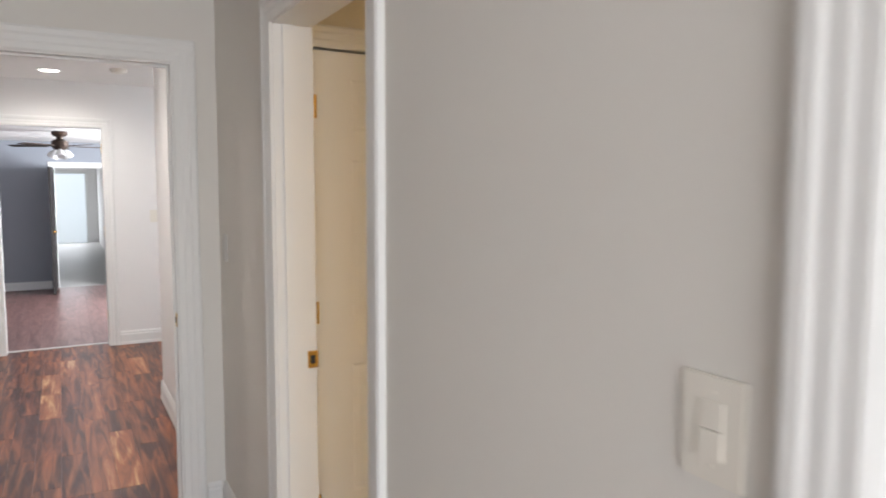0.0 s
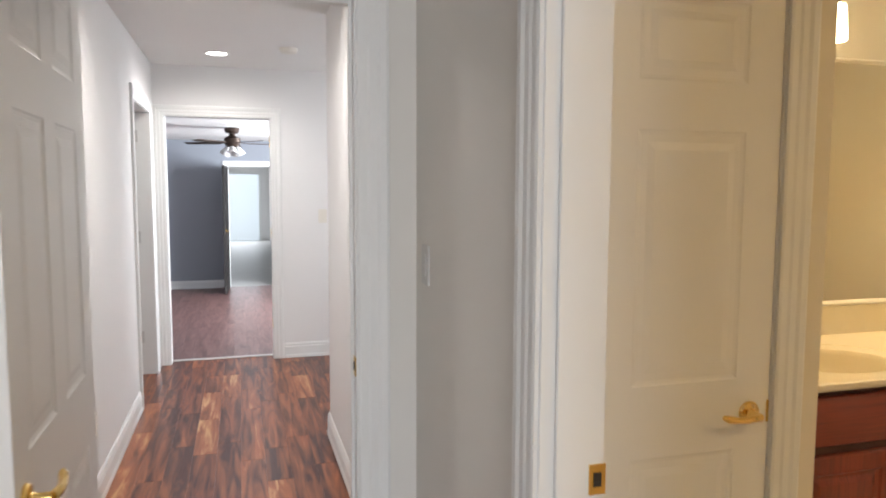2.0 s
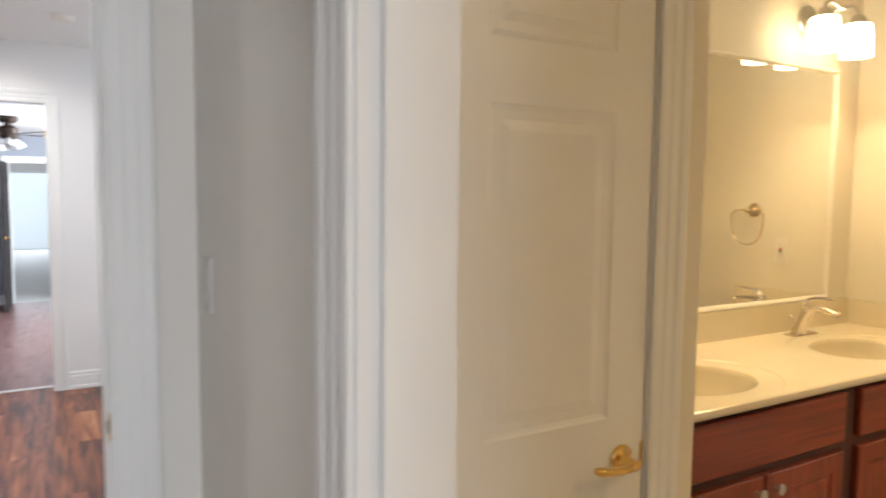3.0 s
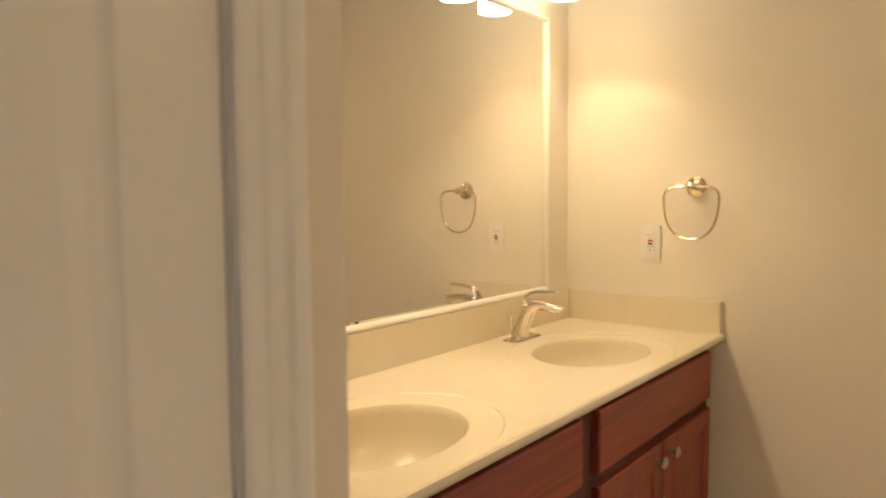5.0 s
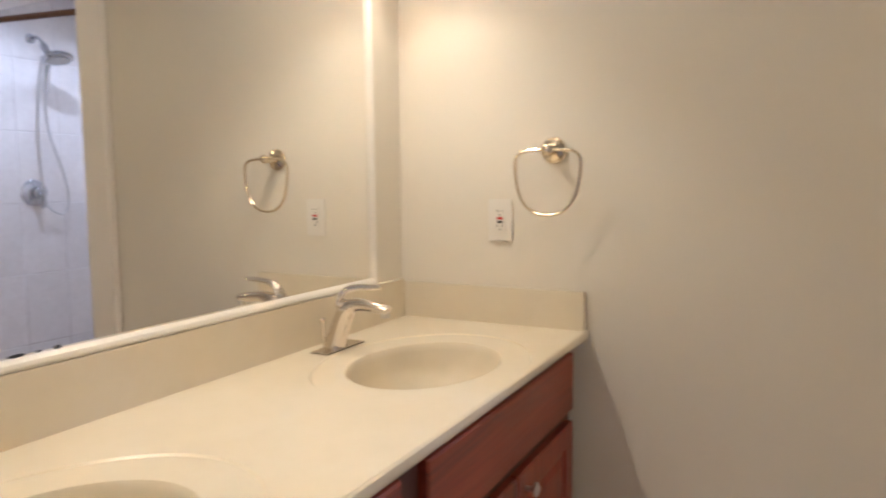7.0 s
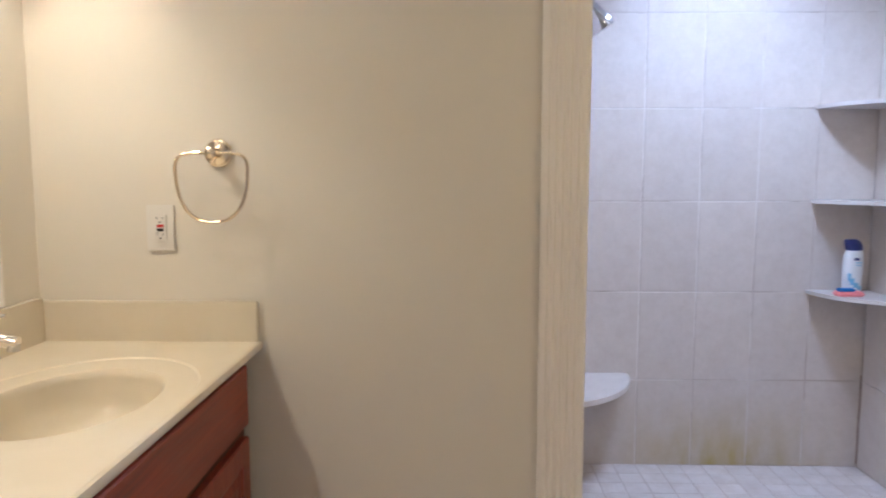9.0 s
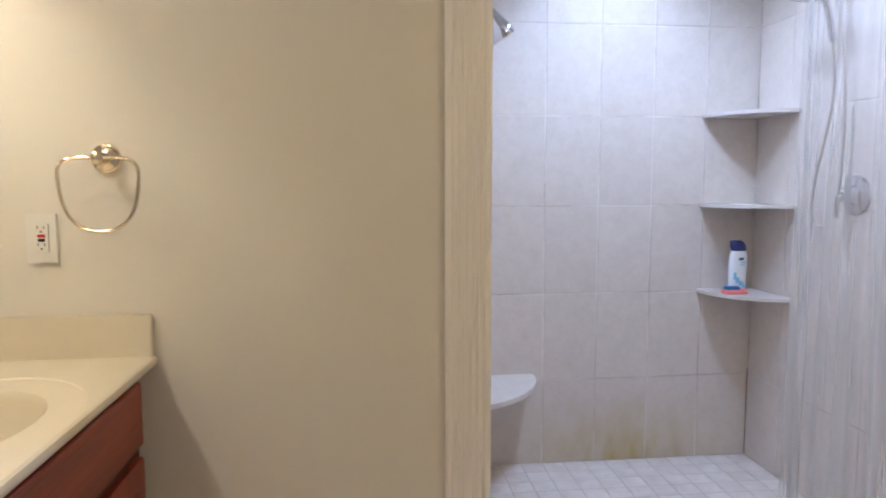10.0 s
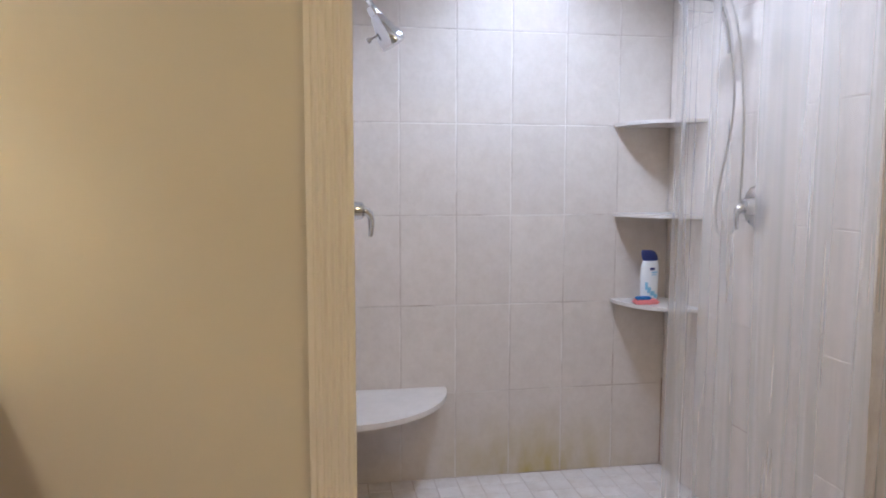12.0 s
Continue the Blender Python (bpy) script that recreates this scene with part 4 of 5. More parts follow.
def sink_top():
    root = new("countertop")
    tagged(root, "cream cultured marble vanity top with two moulded basins", "countertop")
    x0, x1, y0, y1 = CX + 0.002, BX - 0.002, CF, MY - 0.002
    bm = bmesh.new()
    cells = [(x0, 2.445, 2.0), (2.445, x1, 2.89)]
    n = 64
    a, b, cy = 0.205, 0.155, 2.895
    for cx0, cx1, cx in cells:
        rad = [math.atan2(y - cy, x - cx) for x in (cx0, cx1) for y in (y0, y1)]
        angs = sorted(set([2 * math.pi * k / n - math.pi for k in range(n)] + rad))
        outer, halo = [], []
        for t in angs:
            c, s = math.cos(t), math.sin(t)
            f = min(((cx1 - cx) / c if c > 1e-9 else (cx0 - cx) / c if c < -1e-9 else 9), ((y1 - cy) / s if s > 1e-9 else (y0 - cy) / s if s < -1e-9 else 9))
            outer.append(bm.verts.new((cx + f * c, cy + f * s, CZ)))
            e = 1 / math.sqrt((c / a) ** 2 + (s / b) ** 2)
            halo.append((c, s, e, f, cx))
        loops = [outer]
        # shallow moulded shelf round each bowl, then the bowl itself
        for k, dz in ((1.425, 0.0), (1.405, -0.003), (1.08, -0.003), (1.015, -0.004), (0.99, -0.009), (0.975, -0.022), (0.95, -0.055), (0.88, -0.092), (0.7, -0.122), (0.4, -0.138), (0.12, -0.143)):
            loops.append([bm.verts.new((px + min(e * k, f * 0.97) * c, cy + min(e * k, f * 0.97) * s, CZ + dz)) for c, s, e, f, px in halo])
        for q, w in zip(loops, loops[1:]):
            m = len(q)
            for i in range(m):
                bm.faces.new((q[i], q[(i + 1) % m], w[(i + 1) % m], w[i]))
        bm.faces.new(loops[-1])
    bmesh.ops.remove_doubles(bm, verts=bm.verts, dist=0.0004)
    part("top", bm, M_MARBLE, root, "", True)
    bm = bmesh.new()
    prof = [(CF, CZ - 0.0005), (CF - 0.006, CZ - 0.003), (CF - 0.008, CZ - 0.01), (CF - 0.006, CZ - 0.02), (CF, CZ - 0.026), (CF + 0.03, CZ - 0.026), (CF + 0.03, CZ - 0.012)]
    extrude_profile(bm, [Vector((x0, y, z)) for y, z in prof], (x1 - x0, 0, 0))
    part("front_edge", bm, M_MARBLE, root, "", True)
    boxes("backsplash", [(x0, x1 - 0.018, MY - 0.02, MY - 0.001, CZ - 0.004, 1.0155)], M_MARBLE, root, bevel=0.0015)
    boxes("side_splash", [(BX - 0.0175, BX - 0.001, CF, MY - 0.001, CZ - 0.004, 1.007)], M_MARBLE, root, bevel=0.003)
    for cx in (2.0, 2.89):
        bm = bmesh.new()
        lathe(bm, [(0.0, 0.004), (0.012, 0.005), (0.016, 0.002), (0.022, 0.003), (0.024, 0.0), (0.024, -0.003), (0, -0.003)], pose(cx, cy, CZ - 0.141), 20)
        part("drain", bm, M_CHROME, root, "round chrome drain", True)
    return root


sink_top()


def faucet_modern(x, y):
    root = new("faucet")
    tagged(root, "chrome single-lever faucet with an angular leaning body", "faucet")
    bm = bmesh.new()
    box(bm, x - 0.075, x + 0.075, y - 0.026, y + 0.026, CZ, CZ + 0.006, 0.003)
    part("base_plate", bm, M_FAUCET, root)
    # one leaning blade that bends over into the spout
    bm = bmesh.new()
    line = bezier((x, y + 0.008, CZ + 0.004), (x, y - 0.004, CZ + 0.04), (x, y - 0.012, CZ + 0.07), (x, y - 0.026, CZ + 0.092), 8)
    line += bezier((x, y - 0.026, CZ + 0.092), (x, y - 0.042, CZ + 0.115), (x, y - 0.08, CZ + 0.112), (x, y - 0.142, CZ + 0.1), 12)[1:]
    tube(bm, line, [0.031, 0.0285, 0.0265, 0.025, 0.024, 0.0235, 0.0235, 0.0235, 0.023, 0.022, 0.0205, 0.018, 0.0168, 0.0158, 0.015, 0.0143, 0.0138, 0.0135, 0.0133, 0.013, 0.0115], 20, flat=0.92)
    part("body", bm, M_FAUCET, root, "", True)
    bm = bmesh.new()
    lathe(bm, [(0, 0), (0.0105, 0), (0.0115, 0.004), (0.0115, 0.014), (0, 0.016)], pose(x, y - 0.133, CZ + 0.084), 16)
    part("aerator", bm, M_SATIN, root, "round grey aerator", True)
    bm = bmesh.new()
    lathe(bm, [(0.0, 0.0), (0.0185, 0.0), (0.0185, 0.012), (0.016, 0.018), (0.0, 0.02)], pose(x, y - 0.016, CZ + 0.098, 24), 20)
    part("cartridge_cap", bm, M_FAUCET, root, "", True)
    bm = bmesh.new()
    tube(bm, bezier((x, y - 0.006, CZ + 0.105), (x, y - 0.012, CZ + 0.158), (x, y - 0.062, CZ + 0.15), (x, y - 0.122, CZ + 0.152), 14), [0.014, 0.0135, 0.0125, 0.0115, 0.0105, 0.0095, 0.009, 0.0085, 0.008, 0.0078, 0.0075, 0.0072, 0.007, 0.0065, 0.004], 14, flat=0.55)
    part("lever", bm, M_FAUCET, root, "", True)
    bm = bmesh.new()
    tube(bm, [(x - 0.012, y + 0.03, CZ), (x - 0.012, y + 0.034, CZ + 0.062)], 0.0028, 8)
    lathe(bm, [(0, 0), (0.006, 0.002), (0.007, 0.008), (0.004, 0.013), (0, 0.014)], pose(x - 0.012, y + 0.034, CZ + 0.06), 12)
    part("lift_rod", bm, M_FAUCET, root, "", True)
    return root


def faucet_classic(x, y):
    root = new("faucet")
    tagged(root, "polished nickel faucet with tall tapered body and curved spout", "faucet")
    bm = bmesh.new()
    n, loops = 40, []
    for k, h in ((1.0, 0), (1.0, 0.006), (0.93, 0.013), (0.74, 0.02), (0.58, 0.031), (0.47, 0.045), (0.4, 0.06), (0.35, 0.078)):
        loop = []
        for i in range(n):
            t = 2 * math.pi * i / n
            ex = 0.078 * abs(math.cos(t)) ** 0.8 * (1 if math.cos(t) > 0 else -1)
            wy = (0.02 + 0.009 * math.cos(2 * t) ** 2) * math.sin(t)
            loop.append(bm.verts.new((x + ex * k, y + wy * 1.15 * k, CZ + h)))
        loops.append(loop)
    for q, w in zip(loops, loops[1:]):
        for i in range(n):
            bm.faces.new((q[i], q[(i + 1) % n], w[(i + 1) % n], w[i]))
    bm.faces.new(loops[0])
    bm.faces.new(loops[-1])
    for side in (-1, 1):
        lathe(bm, [(0.02, 0.0), (0.0205, 0.008), (0.0185, 0.014), (0.013, 0.0175), (0, 0.0185)], pose(x + side * 0.06, y, CZ), 20)
    part("base_plate", bm, M_NICKEL, root, "", True)
    bm = bmesh.new()
    lathe(bm, [(0.045, 0.012), (0.036, 0.022), (0.029, 0.042), (0.025, 0.065), (0.025, 0.092), (0.0255, 0.096), (0.024, 0.098), (0.0275, 0.102), (0.0285, 0.112), (0.0265, 0.136), (0.0248, 0.14), (0.0262, 0.142), (0.0262, 0.146), (0.022, 0.15), (0.0195, 0.157), (0.0135, 0.163), (0, 0.165)], pose(x, y, CZ), 28)
    part("body", bm, M_NICKEL, root, "", True)
    bm = bmesh.new()
    tube(bm, bezier((x + 0.004, y - 0.008, CZ + 0.05), (x + 0.008, y - 0.045, CZ + 0.118), (x + 0.016, y - 0.092, CZ + 0.122), (x + 0.02, y - 0.1, CZ + 0.074), 14), [0.021, 0.019, 0.0175, 0.016, 0.015, 0.0142, 0.0138, 0.0138, 0.014, 0.0144, 0.0148, 0.0152, 0.0156, 0.016, 0.014], 16)
    part("spout", bm, M_NICKEL, root, "", True)
    bm = bmesh.new()
    tube(bm, bezier((x - 0.01, y + 0.004, CZ + 0.16), (x + 0.006, y - 0.004, CZ + 0.182), (x + 0.024, y - 0.026, CZ + 0.163), (x + 0.04, y - 0.05, CZ + 0.182), 10), [0.014, 0.013, 0.011, 0.009, 0.0075, 0.007, 0.0072, 0.0078, 0.0085, 0.0085, 0.005], 12, flat=0.7)
    part("lever", bm, M_NICKEL, root, "", True)
    return root


faucet_modern(2.905, 3.14)
faucet_classic(2.01, 3.155)


# ---- mirror ----
def wall_mirror():
    root = new("wall_mirror")
    tagged(root, "wide wall mirror in a narrow white frame above the vanity", "mirror")
    x0, x1, z0, z1 = CX + 0.01, 3.192, 1.0157, 1.952
    boxes("glass", [(x0 + 0.008, x1 - 0.008, MY - 0.004, MY - 0.001, z0 + 0.012, z1 - 0.008)], M_MIRROR, root, "clear mirror glass")
    w = 0.03
    prof = [(0.0, 0.0), (0.0, 0.02), (0.004, 0.026), (0.01, 0.029), (0.018, 0.026), (0.022, 0.02), (0.025, 0.017), (w, 0.012), (w, 0.0)]
    bm = bmesh.new()
    corners = [(x0, z0), (x1, z0), (x1, z1), (x0, z1)]
    sgn = [(1, 1), (-1, 1), (-1, -1), (1, -1)]
    rows = [[bm.verts.new((cx + sx * u * 0.5, MY - 0.001 - v * 0.55, cz + sz * u * (0.62 if cz == z0 else 0.5))) for (cx, cz), (sx, sz) in zip(corners, sgn)] for u, v in prof]
    for q, r in zip(rows, rows[1:]):
        for k in range(4):
            bm.faces.new((q[k], q[(k + 1) % 4], r[(k + 1) % 4], r[k]))
    part("frame", bm, M_FRAME, root, "narrow rounded white frame", True)
    for px, pw, ph in ((2.205, 0.014, 0.003), (2.24, 0.006, 0.0018), (2.27, 0.007, 0.0035)):
        bm = bmesh.new()
        lathe(bm, [(0, 0), (1, 0), (0.8, 0.0006), (0, 0.0008)], Matrix.Translation((px, MY - 0.0042, z0 + 0.022)) @ Matrix.Diagonal((pw, 1, ph, 1)) @ pose(0, 0, 0, 90), 10)
        part("worn_silver_spot", bm, M_BLACK, root, "brown-black spot where the silvering is gone")
    return root


wall_mirror()


# ---- vanity lights ----
def vanity_light(cx, shades):
    root = new("vanity_light")
    tagged(root, "lit two-shade brushed nickel wall light above the mirror", "wall light", "vanity lights")
    bm = bmesh.new()
    lathe(bm, [(0, 0), (0.062, 0), (0.062, 0.008), (0.05, 0.018), (0.02, 0.022), (0, 0.022)], Matrix.Translation((cx, MY - 0.0005, 2.12)) @ pose(0, 0, 0, 90), 28)
    part("backplate", bm, M_SATIN, root, "", True)
    bm = bmesh.new()
    tube(bm, [(cx, MY - 0.02, 2.12), (cx, 3.1, 2.14), (cx, 3.085, 2.145)], 0.009, 10)
    a, b = shades
    tube(bm, [(a[0], a[1], 2.12)] + bezier((a[0], a[1], 2.14), (a[0] + 0.04, a[1], 2.175), (cx - 0.05, a[1], 2.145), (cx, a[1], 2.145), 8) + bezier((cx, a[1], 2.145), (cx + 0.05, a[1], 2.145), (b[0] - 0.04, a[1], 2.175), (b[0], a[1], 2.14), 8)[1:] + [(b[0], b[1], 2.12)], 0.008, 10)
    part("arm", bm, M_SATIN, root, "", True)
    for x, y in shades:
        bm = bmesh.new()
        lathe(bm, [(0.0, 2.128), (0.02, 2.128), (0.026, 2.12), (0.03, 2.1), (0.0, 2.1)], pose(x, y, 0), 20)
        part("socket", bm, M_SATIN, root, "", True)
        bm = bmesh.new()
        n, rings = 32, []
        for r, z in ((0.03, 2.1), (0.046, 2.096), (0.05, 2.085), (0.054, 2.03), (0.057, 1.975), (0.054, 1.975), (0.05, 2.03), (0.046, 2.085)):
            rings.append([bm.verts.new((x + r * math.cos(2 * math.pi * k / n), y + r * math.sin(2 * math.pi * k / n), z)) for k in range(n)])
        for q, w in zip(rings, rings[1:]):
            for k in range(n):
                bm.faces.new((q[k], q[(k + 1) % n], w[(k + 1) % n], w[k]))
        part("shade", bm, M_SHADE, root, "lit frosted white glass shade", True)
    return root


vanity_light(2.97, SHADES[:2])
vanity_light(2.01, SHADES[2:])


# Unseen fixture added round the bathroom fill; shape and position are assumed.
def added_dome_light(x, y):
    root = new("added_ceiling_light")
    tagged(root, "assumed flush ceiling light with a frosted glass dome, added out of view", "ceiling light")
    bm = bmesh.new()
    lathe(bm, [(0, 0), (0.15, 0), (0.15, -0.02), (0.14, -0.026), (0, -0.026)], pose(x, y, H), 36)
    part("base", bm, M_SATIN, root, "", True)
    bm = bmesh.new()
    lathe(bm, [(0.135, -0.026), (0.13, -0.045), (0.11, -0.066), (0.07, -0.08), (0.0, -0.085)], pose(x, y, H), 36)
    part("glass_dome", bm, M_DOME, root, "lit frosted glass dome", True)


added_dome_light(2.2, 0.9)


# ---- towel ring and outlet ----
def towel_ring():
    root = new("towel_ring")
    tagged(root, "pale brass towel ring on the cream wall", "towel ring")
    y, z = 2.756, 1.374
    bm = bmesh.new()
    lathe(bm, [(0, 0), (0.034, 0), (0.035, 0.004), (0.033, 0.007), (0.029, 0.008), (0.028, 0.012), (0.022, 0.014), (0.013, 0.016), (0.011, 0.03), (0.011, 0.05), (0.014, 0.054), (0.014, 0.064), (0.009, 0.068), (0, 0.069)], Matrix.Translation((BX - 0.0005, y, z)) @ pose(0, 0, 0, 0, -90), 28)
    part("mount", bm, M_PALEBRASS, root, "", True)
    xr = BX - 0.058
    pts = []
    curves = [((0, 0.0), (-0.06, 0.0), (-0.096, 0.004), (-0.094, -0.04)), ((-0.094, -0.04), (-0.092, -0.128), (-0.06, -0.166), (0, -0.166)), ((0, -0.166), (0.06, -0.166), (0.092, -0.128), (0.094, -0.04)), ((0.094, -0.04), (0.096, 0.004), (0.06, 0.0), (0, 0))]
    for c in curves:
        pts += bezier(*[(xr, y + 0.93 * a, z + b) for a, b in c], 10)[:-1]
    bm = bmesh.new()
    tube(bm, pts, 0.0042, 10, True)
    part("ring", bm, M_PALEBRASS, root, "", True)
    return root


towel_ring()


def gfci_outlet():
    root = new("wall_outlet")
    tagged(root, "white ground-fault outlet with red and black buttons", "outlet")
    bm = bmesh.new()
    box(bm, -0.035, 0.035, -0.0575, 0.0575, 0, 0.006, 0.002)
    part("plate", bm, M_PLASTIC, root)
    bm = bmesh.new()
    box(bm, -0.0165, 0.0165, -0.033, 0.033, 0.004, 0.0085, 0.001)
    part("insert", bm, M_PLASTIC, root)
    for name, mt, x0, x1, y0, y1 in (("test_button", M_RED, -0.008, 0.009, 0.002, 0.009), ("reset_button", M_BLACK, -0.007, 0.008, -0.008, -0.001)):
        bm = bmesh.new()
        box(bm, x0, x1, y0, y1, 0.008, 0.0098, 0.0004)
        part(name, bm, mt, root, "small red button" if mt is M_RED else "small black button")
    for cy in (0.021, -0.019):
        for x0, x1, y0, y1 in ((-0.0085, -0.0065, 0.001, 0.008), (0.006, 0.0078, 0.001, 0.007), (-0.002, 0.002, -0.008, -0.004)):
            bm = bmesh.new()
            box(bm, x0, x1, cy + y0, cy + y1, 0.0083, 0.0088)
            part("slot", bm, M_BLACK, root)
    for sy in (-0.048, 0.048):
        bm = bmesh.new()
        lathe(bm, [(0, 0.0055), (0.003, 0.0055), (0.003, 0.0072), (0, 0.0076)], pose(0, sy, 0), 8)
        part("screw", bm, M_PLASTIC, root)
    root.matrix_world = Matrix.Translation((BX - 0.0005, 2.907, 1.19)) @ FACE_W


gfci_outlet()


# ---- shower things ----
def quarter_slab(name, cx, cy, sx, sy, r, top, thick, label, category, group="", ru=None):
    """A quarter-round slab in a corner; sx, sy: the way into the room."""
    bm = bmesh.new()
    ru = ru or r
    prof = [(0, 0)] + [(ru * math.cos(t), r * math.sin(t)) for t in [math.pi / 2 * k / 24 for k in range(25)]]
    extrude_profile(bm, [Vector((cx + sx * u, cy + sy * v, top - thick)) for u, v in prof], (0, 0, thick))
    bmesh.ops.bevel(bm, geom=[e for e in bm.edges if abs(e.verts[0].co.z - e.verts[1].co.z) < 1e-5], offset=0.003, segments=2, affect="EDGES")
    return tagged(part(name, bm, M_SLAB), label, category, group)


quarter_slab("shower_bench", SX1, SY1, -1, -1, 0.46, 0.425, 0.022, "quarter-round white marble corner seat in the shower", "seat")
for z in (0.812, 1.216, 1.624):
    quarter_slab("corner_shelf", SX1, SY0, -1, 1, 0.275, z, 0.016, "quarter-round white marble corner shelf on the tiles", "shelf", "shower corner shelves", 0.33)


def shower_head_fixed():
    root = new("wall_shower")
    tagged(root, "small chrome shower head on a bent arm", "shower head")
    x = 3.957
    bm = bmesh.new()
    lathe(bm, [(0, 0), (0.03, 0), (0.028, 0.006), (0.012, 0.012), (0, 0.012)], Matrix.Translation((x, SY1 + 0.0, 1.965)) @ pose(0, 0, 0, 90), 20)
    tube(bm, bezier((x, SY1, 1.965), (x, SY1 - 0.05, 1.97), (x, SY1 - 0.06, 1.95), (x, SY1 - 0.085, 1.91), 8), 0.009, 10)
    part("arm", bm, M_CHROME, root, "", True)
    m = Matrix.Translation((x, SY1 - 0.082, 1.905)) @ pose(0, 0, 0, 180 - 33) @ Matrix.Scale(1.22, 4)
    bm = bmesh.new()
    lathe(bm, [(0, 0), (0.012, 0), (0.015, 0.012), (0.013, 0.024), (0.018, 0.03), (0.024, 0.055), (0.033, 0.085), (0.035, 0.1), (0.033, 0.112), (0.02, 0.11), (0, 0.112)], m, 24)
    part("head", bm, M_CHROME, root, "", True)
    bm = bmesh.new()
    lathe(bm, [(0, 0), (0.004, 0), (0.004, 0.02), (0.008, 0.022), (0.008, 0.032), (0, 0.033)], m @ Matrix.Translation((-0.012, -0.026, 0.07)) @ pose(0, 0, 0, 90), 10)
    part("flow_knob", bm, M_CHROME, root, "", True)


def shower_valve(name, m, label):
    root = new(name)
    tagged(root, label, "shower valve")
    bm = bmesh.new()
    lathe(bm, [(0, 0), (0.075, 0), (0.076, 0.005), (0.066, 0.012), (0.035, 0.016), (0.03, 0.03), (0.028, 0.05), (0.02, 0.056), (0, 0.057)], m, 32)
    part("escutcheon", bm, M_CHROME, root, "", True)
    bm = bmesh.new()
    tube(bm, [m @ Vector(p) for p in bezier((0, 0, 0.045), (0.0, 0.0, 0.08), (0.0, -0.03, 0.085), (0.0, -0.085, 0.075), 8)], [0.016, 0.016, 0.015, 0.014, 0.012, 0.011, 0.01, 0.009, 0.007], 12)
    part("lever", bm, M_CHROME, root, "", True)


shower_head_fixed()
shower_valve("shower_valve", Matrix.Translation((3.957, SY1, 1.26)) @ pose(0, 0, 0, 90), "chrome shower valve lever on the tiled wall")
shower_valve("shower_valve", Matrix.Translation((4.06, SY0, 1.265)) @ pose(0, 0, 0, -90) @ pose(0, 0, 0, 0, 0, 180), "round chrome shower valve behind the curtain")


def hand_shower():
    root = new("hand_shower")
    tagged(root, "chrome round hand shower with a looped hose", "shower head")
    x = 4.1
    bm = bmesh.new()
    lathe(bm, [(0, 0), (0.03, 0), (0.028, 0.006), (0.012, 0.012), (0, 0.012)], Matrix.Translation((x, SY0, 2.14)) @ pose(0, 0, 0, -90), 20)
    tube(bm, bezier((x, SY0, 2.14), (x, SY0 + 0.05, 2.16), (x, SY0 + 0.08, 2.14), (x, SY0 + 0.11, 2.09), 8), 0.0095, 10)
    part("arm", bm, M_CHROME, root, "", True)
    bm = bmesh.new()
    lathe(bm, [(0.0, 0.0), (0.018, 0.004), (0.022, 0.03), (0.018, 0.06), (0.0, 0.06)], Matrix.Translation((x, SY0 + 0.10, 2.105)) @ pose(0, 0, 0, 180 + 35), 16)
    part("bracket", bm, M_CHROME, root, "", True)
    m = Matrix.Translation((x, SY0 + 0.225, 2.01)) @ pose(0, 0, 0, 14)
    bm = bmesh.new()
    lathe(bm, [(0, 0.034), (0.034, 0.034), (0.066, 0.02), (0.082, 0.005), (0.082, -0.007), (0.073, -0.015), (0.064, -0.012), (0.0, -0.014)], m, 36)
    part("spray_head", bm, M_CHROME, root, "", True)
    bm = bmesh.new()
    lathe(bm, [(0, -0.0155), (0.06, -0.0155), (0.058, -0.017), (0, -0.017)], m, 24)
    part("nozzle_disc", bm, M_SATIN, root, "grey nozzle disc")
    bm = bmesh.new()
    tube(bm, bezier((x, SY0 + 0.18, 2.02), (x, SY0 + 0.14, 2.01), (x, SY0 + 0.115, 1.94), (x + 0.005, SY0 + 0.1, 1.83), 8), [0.02, 0.017, 0.015, 0.014, 0.013, 0.013, 0.013, 0.013, 0.01], 12)
    part("handle", bm, M_CHROME, root, "", True)
    bm = bmesh.new()
    pts = bezier((x + 0.005, SY0 + 0.1, 1.84), (x + 0.0, SY0 + 0.05, 1.6), (x + 0.1, SY0 + 0.05, 1.5), (x + 0.13, SY0 + 0.06, 1.28), 16) + bezier((x + 0.13, SY0 + 0.06, 1.28), (x + 0.15, SY0 + 0.06, 1.1), (x + 0.05, SY0 + 0.06, 1.12), (x + 0.0, SY0 + 0.05, 1.2), 12)[1:] + bezier((x, SY0 + 0.05, 1.2), (x - 0.04, SY0 + 0.05, 1.4), (x - 0.03, SY0 + 0.05, 1.9), (x, SY0 + 0.12, 2.04), 14)[1:]
    tube(bm, pts, 0.0055, 8)
    part("hose", bm, M_SATIN, root, "grey metal hose", True)


hand_shower()

# rod, rings and curtain
RX = BX - 0.008


def rod_z(y):
    """The rod hangs a little out of level."""
    return 1.95 + 0.085 * (SY1 - y) / (SY1 - OY0)


bm = bmesh.new()
tube(bm, [(RX, OY0, rod_z(OY0)), (RX, SY1, rod_z(SY1))], 0.0125, 14)
for yy in (OY0 + 0.006, SY1 - 0.006):
    tube(bm, [(RX, yy - 0.006, rod_z(yy)), (RX, yy + 0.006, rod_z(yy))], 0.022, 16)
tagged(part("curtain_rod", bm, M_ROD, smooth=True), "brown shower curtain rod across the opening", "curtain rod")


